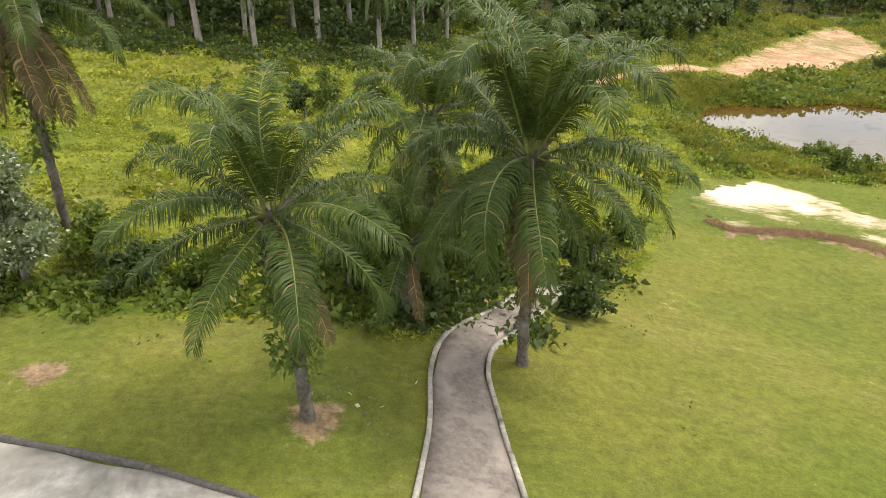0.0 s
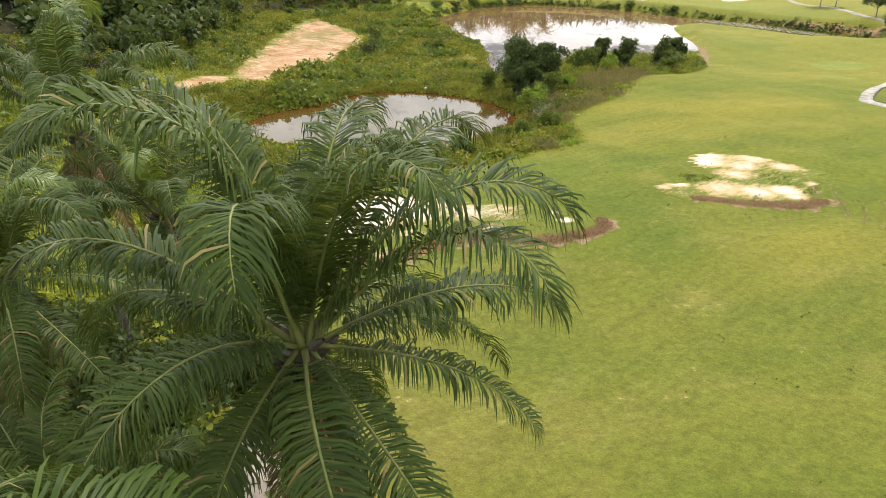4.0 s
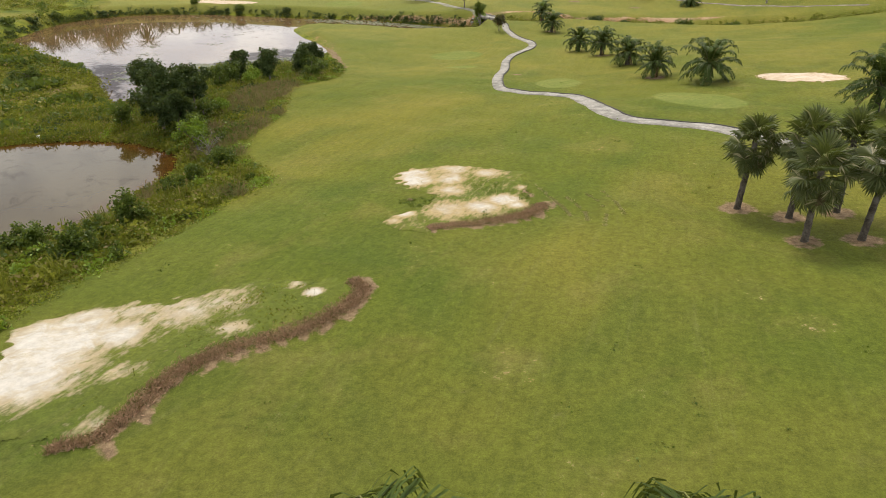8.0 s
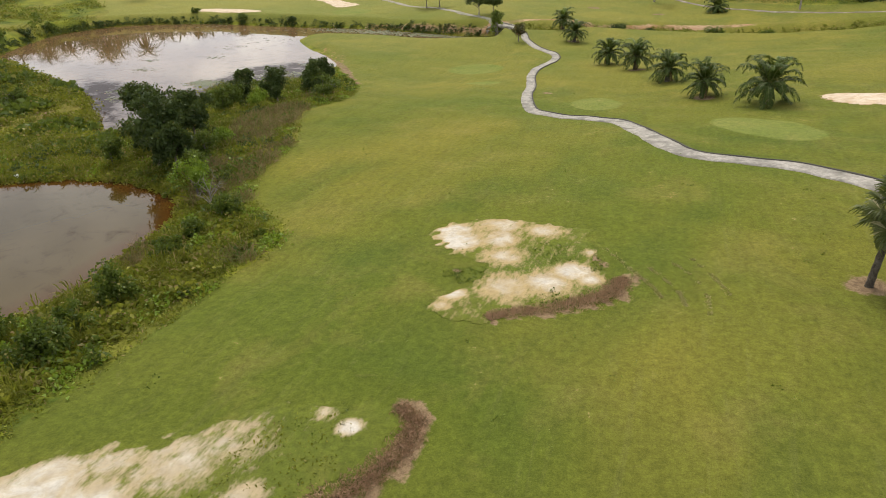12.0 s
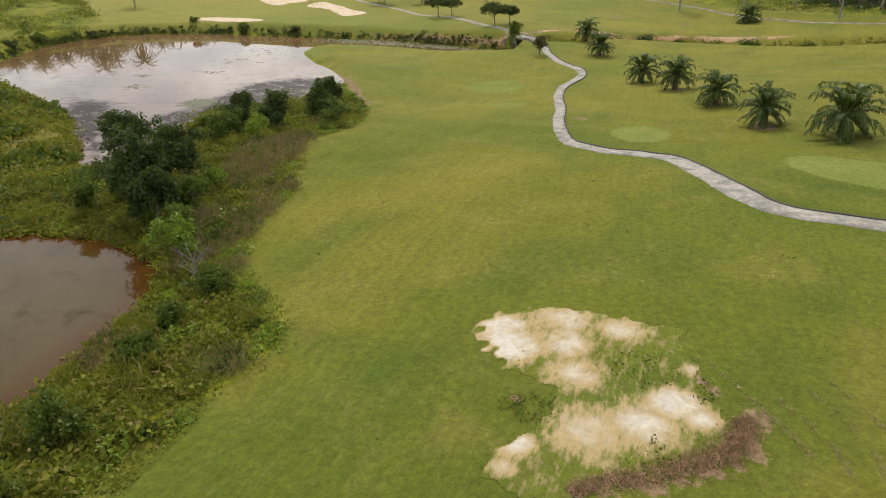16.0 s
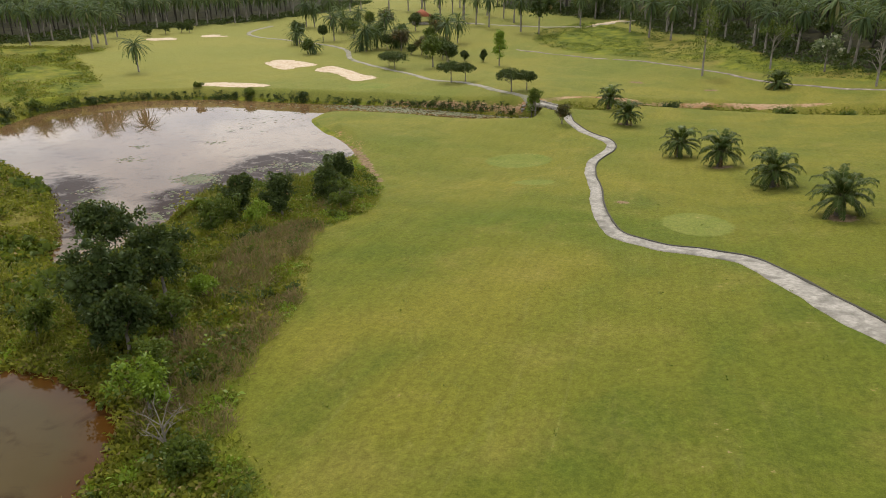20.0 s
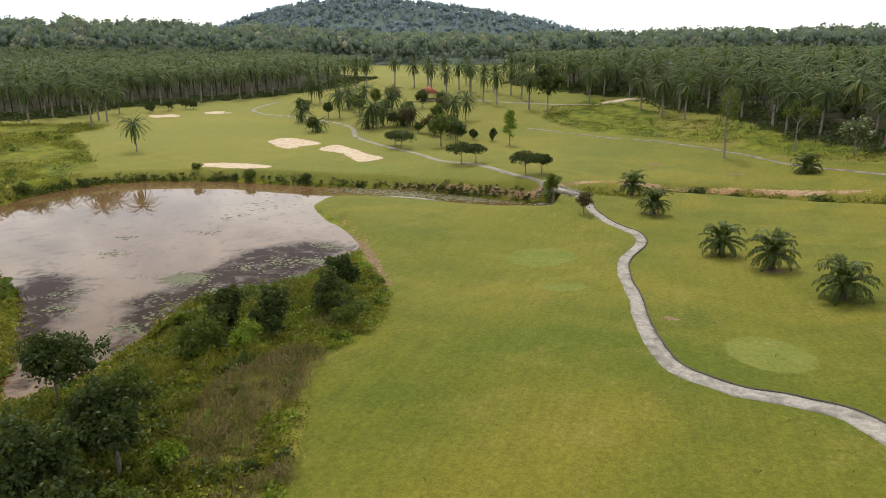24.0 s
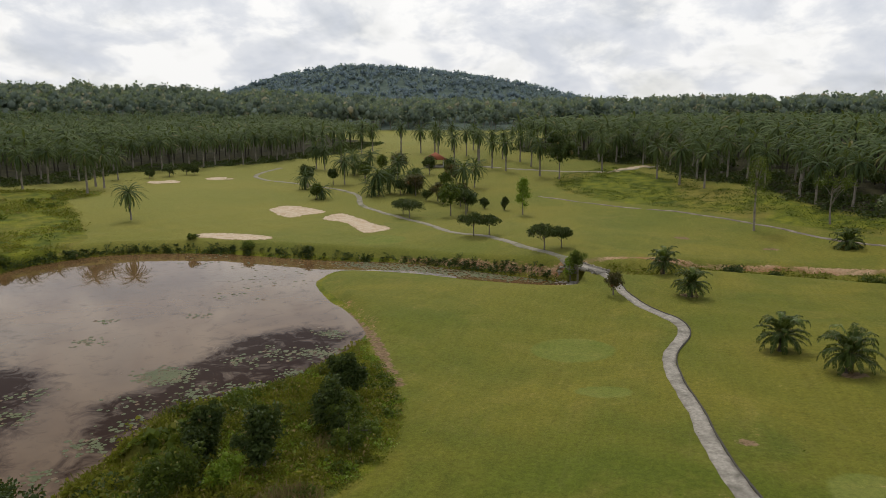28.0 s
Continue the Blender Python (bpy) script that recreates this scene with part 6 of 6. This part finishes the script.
# ---- bridge and shelter ----
def box(x0, x1, y0, y1, z0, z1):
    v = np.array([(x, y, z) for z in (z0, z1) for y in (y0, y1) for x in (x0, x1)], float)
    return v, np.array([(0, 2, 3, 1), (4, 5, 7, 6), (0, 1, 5, 4), (2, 6, 7, 3), (0, 4, 6, 2), (1, 3, 7, 5)])


bz = max(land1(152.5, 52.2), land1(158.2, 57.6)) + 0.05
bridge = holder("cart_bridge", 155.2, 54.6, bz, 43, 1, "low concrete cart bridge with stone ends over the creek", "bridge")
piece("deck", mesh_of("deck", *box(-4.2, 4.2, -1.15, 1.15, -0.3, 0.10), CONCRETE), bridge)
for side in (-1, 1):
    piece("kerb", mesh_of("kerb", *joined(box(-4.2, 4.2, side * 1.2 - 0.1, side * 1.2 + 0.1, -0.3, 0.32), *[box(k - 0.12, k + 0.12, side * 1.2 - 0.13, side * 1.2 + 0.13, -0.3, 0.42) for k in (-4, -2, 0, 2, 4)]), KERB), bridge)
for end in (-1, 1):
    piece("abutment", mesh_of("abutment", *box(end * 3.4 - 0.6, end * 3.4 + 0.6, -1.25, 1.25, -1.5, -0.28), STONE), bridge)
rng = random.Random(880)
for n in range(90):
    ico = bmesh.new()
    bmesh.ops.create_icosphere(ico, subdivisions=1, radius=rng.uniform(0.18, 0.42))
    for q in ico.verts:
        q.co *= rng.uniform(0.75, 1.2)
        q.co.z *= 0.65
    me = bpy.data.meshes.new("boulder")
    ico.to_mesh(me)
    ico.free()
    me.materials.append(STONE)
    x, y = (155.4 + rng.uniform(-4.2, 4.2), 55.2 + rng.uniform(-3.6, 3.6)) if n < 38 else (157.2 + rng.uniform(-2.2, 1.8), 57.4 + rng.uniform(-1.6, 2.2))
    tagged(piece("boulder", me, None, pose(x, y, max(land1(x, y), LAKE_Z - 0.1) + 0.08, 0, 0, rng.uniform(0, 360))), "grey rubble boulder beside the bridge", "boulder", "boulders at the bridge")

hz = land1(288, 126)
hut = holder("rest_shelter", 288, 126, hz, 20, 1, "open rest shelter with a red tiled hip roof", "shelter")
for k, (a, b) in enumerate([(-4, -3), (4, -3), (4, 3), (-4, 3), (0, -3), (0, 3)]):
    piece("post", mesh_of("post", *box(a - 0.12, a + 0.12, b - 0.12, b + 0.12, -0.2, 2.7), WHITE_PAINT), hut)
roof = np.array([(-5.2, -4.2, 2.5), (5.2, -4.2, 2.5), (5.2, 4.2, 2.5), (-5.2, 4.2, 2.5), (-1.4, -0.1, 5.0), (1.4, -0.1, 5.0), (1.4, 0.1, 5.0), (-1.4, 0.1, 5.0)], float)
piece("roof", mesh_of("roof", roof, np.array([(0, 1, 5, 4), (1, 2, 6, 5), (2, 3, 7, 6), (3, 0, 4, 7), (4, 5, 6, 7), (3, 2, 1, 0)]), ROOF_TILE), hut, None, "red tiled hip roof")
piece("floor_slab", mesh_of("floor_slab", *box(-4.6, 4.6, -3.6, 3.6, -0.4, 0.12), CONCRETE), hut)


# ---- far woods ----
def far_trees(name, x, y, h, leaf, per, mat, label, seed, trunk=True, sink=0.08, count=7, core=0.72, ball=(4, 6)):
    """Distant trees, each of several rounded lumps of leaves on a trunk."""
    rng = np.random.default_rng(seed)
    sets, stems = [], []
    z = land(x, y) - sink * h
    w = rng.integers(0, 6, len(x))
    for k in range(6):
        c, rad = lumps("crowned", 1.0, 0.85, seed + k, count)
        j = w == k
        turn = rng.uniform(0, 6.28, j.sum())
        sets.append(grown(foliage(c, rad, per, leaf, rng, 0.3, 0.15, 0.7, core, 0.6, ball), x[j], y[j], z[j], turn, h[j]))
        if trunk:
            stems.append(grown(tube([(0, 0, -0.02), (0.02, 0, 0.6)], [0.016, 0.010], 5), x[j], y[j], z[j], turn, h[j]))
    tagged(piece(name, mesh_of(name, *joined(*sets), mat)), label, "forest", kind="stuff")
    if trunk:
        tagged(piece(name + "_trunks", mesh_of(name + "_trunks", *joined(*stems), BARK_PALE)), "pale trunks of the forest edge trees", "forest", kind="stuff")


def ring_of(n, near, far_, a0, a1, seed):
    """Places by distance and bearing (degrees from +y towards +x) round the last stretch of the flight."""
    rng = np.random.default_rng(seed)
    r, a = np.sqrt(rng.uniform(near ** 2, far_ ** 2, n)), np.radians(rng.uniform(a0, a1, n))
    return 47 + r * np.sin(a), 43 + r * np.cos(a), rng.uniform(0.7, 1.3, n)


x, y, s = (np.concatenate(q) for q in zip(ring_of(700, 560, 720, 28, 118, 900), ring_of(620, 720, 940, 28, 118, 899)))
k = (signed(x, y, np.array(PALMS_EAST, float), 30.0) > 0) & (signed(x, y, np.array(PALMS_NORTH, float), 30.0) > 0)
far_trees("forest", x[k], y[k], 23 * s[k], 0.10, 15, FOREST_HAZE_LEAF, "mixed tropical forest rising behind the plantation", 901, True, 0.2, 8)
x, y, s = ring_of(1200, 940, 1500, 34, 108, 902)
far_trees("forest", x, y, 25 * s, 0.16, 6, FOREST_HAZE_LEAF, "mixed tropical forest on the far slopes", 903, False, 0.42, 4, 0.9, (4, 5))
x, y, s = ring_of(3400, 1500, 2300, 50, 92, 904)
far_trees("hill_forest", x, y, 25 * s, 0.24, 3, HILL_HAZE_LEAF, "forest covering the distant hill, tinted blue for haze", 905, False, 0.50, 3, 1.0, (4, 5))
rng = np.random.default_rng(906)
x, y = rng.uniform(0, 114, 900), rng.uniform(84, 190, 900)
d = signed(x, y, np.array(THICKET, float), 60.0)
k = (d < -1.0) & (rng.uniform(0, 1, 900) < np.where(d > -14, 0.9, 0.5))
far_trees("thicket", x[k], y[k], rng.uniform(3.5, 6.5, k.sum()) + 0.22 * np.minimum(-d[k], 16), 0.13, 26, TREE_LEAF, "dark thicket behind the clay clearing", 907, True, 0.16, 8, 0.45)
k = (d < 1.5) & (d > -6)
far_trees("thicket_edge", x[k], y[k], rng.uniform(1.4, 3.0, k.sum()), 0.20, 24, BUSH_LEAF, "leafy green scrub edging the thicket", 911, False, 0.35, 7, 0.4)
for block, lo, hi, share, seed in ((PALMS_WEST, (-70, 62), (14, 135), 0.07, 909), (PALMS_EAST, (140, -60), (320, 112), 0.03, 910)):
    edge = np.array(block, float)
    x, y = strew(lambda a, b: (signed(a, b, edge, 60.0) < -5) & (signed(a, b, edge, 60.0) > -34), lo, hi, share, seed)
    far_trees("thicket", x, y, np.random.default_rng(seed).uniform(3.5, 6.5, len(x)), 0.10, 22, TREE_LEAF, "dark thicket growing under the plantation palms", seed, False, 0.25, 7, 0.5)
x, y = rng.uniform(74, 112, 36), rng.uniform(157, 200, 36)
far_trees("thicket", x, y, rng.uniform(2, 5, 36), 0.12, 22, TREE_LEAF, "scattered scrub beyond the lake", 908)


# ---- leafless growth ----
def bare_tree(name, x, y, h, spread, bark, label, category, seed, forks=9):
    """A dead plant: a stem with limbs that fork twice."""
    rng = random.Random(seed)
    top = holder(name, x, y, land1(x, y), 0, 1, label, category)
    foot = 0.016 * h + 0.02
    piece("trunk", mesh_of("trunk", *tube([(0, 0, -0.2), (0.03 * h, 0, 0.4 * h), (0, 0.03 * h, 0.8 * h)], [foot * 1.2, foot, foot * 0.4], 7), bark, smooth=True), top)
    for i in range(forks):
        a, z0 = i * 2.4 + rng.uniform(-0.3, 0.3), h * rng.uniform(0.2, 0.75)
        s = Vector((0.02 * h, 0.01 * h, z0))
        e = s + Vector((math.cos(a), math.sin(a), 0.9)) * spread * rng.uniform(0.6, 1.0)
        m = s.lerp(e, 0.5) + Vector((0, 0, 0.05 * h))
        limb = [tube([s, m, e], [foot * 0.5, foot * 0.35, foot * 0.12], 5)]
        for k in range(4):
            q = m.lerp(e, rng.uniform(0, 0.8))
            w = q + Vector((rng.uniform(-1, 1), rng.uniform(-1, 1), rng.uniform(0.1, 1))) * spread * 0.45
            limb.append(tube([q, q.lerp(w, 0.5), w], [foot * 0.25, foot * 0.16, foot * 0.06], 4))
        piece("limb", mesh_of("limb", *joined(*limb), bark), top)


bare_tree("bare_shrub", 48.8, 53.2, 2.2, 1.3, BARK_PALE, "leafless grey shrub on the pond bank", "shrub", 890, 12)
bare_tree("dead_tree", 175.9, -3.5, 10.0, 3.0, BARK_PALE, "dead leafless tree with a pale trunk at the plantation edge", "tree", 891)

# ---- a whitewashed sapling and a pale stone ----
sapling = holder("sapling", 36.0, 4.3, land1(36.0, 4.3), 0, 1, "slender young palm with a whitewashed stem on bare earth", "palm tree")
piece("stem", mesh_of("stem", *tube([(0, 0, -0.2), (0.05, 0, 1.1), (0.12, 0.05, 2.2), (0.14, 0.05, 3.0)], [0.06, 0.05, 0.045, 0.04], 8), BARK_PALM, smooth=True), sapling)
piece("whitewash", mesh_of("whitewash", *tube([(0, 0, 0.0), (0.045, 0, 1.05), (0.10, 0.04, 1.9)], [0.066, 0.057, 0.053], 8), WHITE_PAINT, smooth=True), sapling, None, "white painted lower stem")
for i in range(9):
    leaf_of("fan_leaf", FAN_KIT[i % 3], sapling, Matrix.Translation((0.14, 0.05, 3.0)) @ pose(0, 0, 0, 0, 0, i * 137.5) @ pose(0, 0, 0, 0, 20 - i * 9, 0) @ Matrix.Scale(0.6, 4))
rock = bmesh.new()
bmesh.ops.create_icosphere(rock, subdivisions=2, radius=0.26)
rng = random.Random(882)
for q in rock.verts:
    q.co *= rng.uniform(0.88, 1.1)
    q.co.z *= 0.7
me = bpy.data.meshes.new("pale_stone")
rock.to_mesh(me)
rock.free()
me.materials.append(WHITE_PAINT)
tagged(piece("pale_stone", me, None, pose(51.6, 74.6, land1(51.6, 74.6) + 0.12)), "pale stone lying on the bank of the pond", "stone")
slab = bmesh.new()
bmesh.ops.create_cube(slab, size=1.0)
bmesh.ops.bevel(slab, geom=slab.edges[:], offset=0.08, segments=2, affect="EDGES")
for q in slab.verts:
    q.co = Vector((q.co.x * 0.9 + rng.uniform(-0.02, 0.02), q.co.y * 0.5 + rng.uniform(-0.02, 0.02), q.co.z * 0.16))
me = bpy.data.meshes.new("stone_slab")
slab.to_mesh(me)
slab.free()
me.materials.append(STONE)
tagged(piece("stone_slab", me, None, pose(42.6, 3.0, land1(42.6, 3.0) + 0.06, 0, 0, 25)), "flat grey stone slab lying on bare earth", "stone")
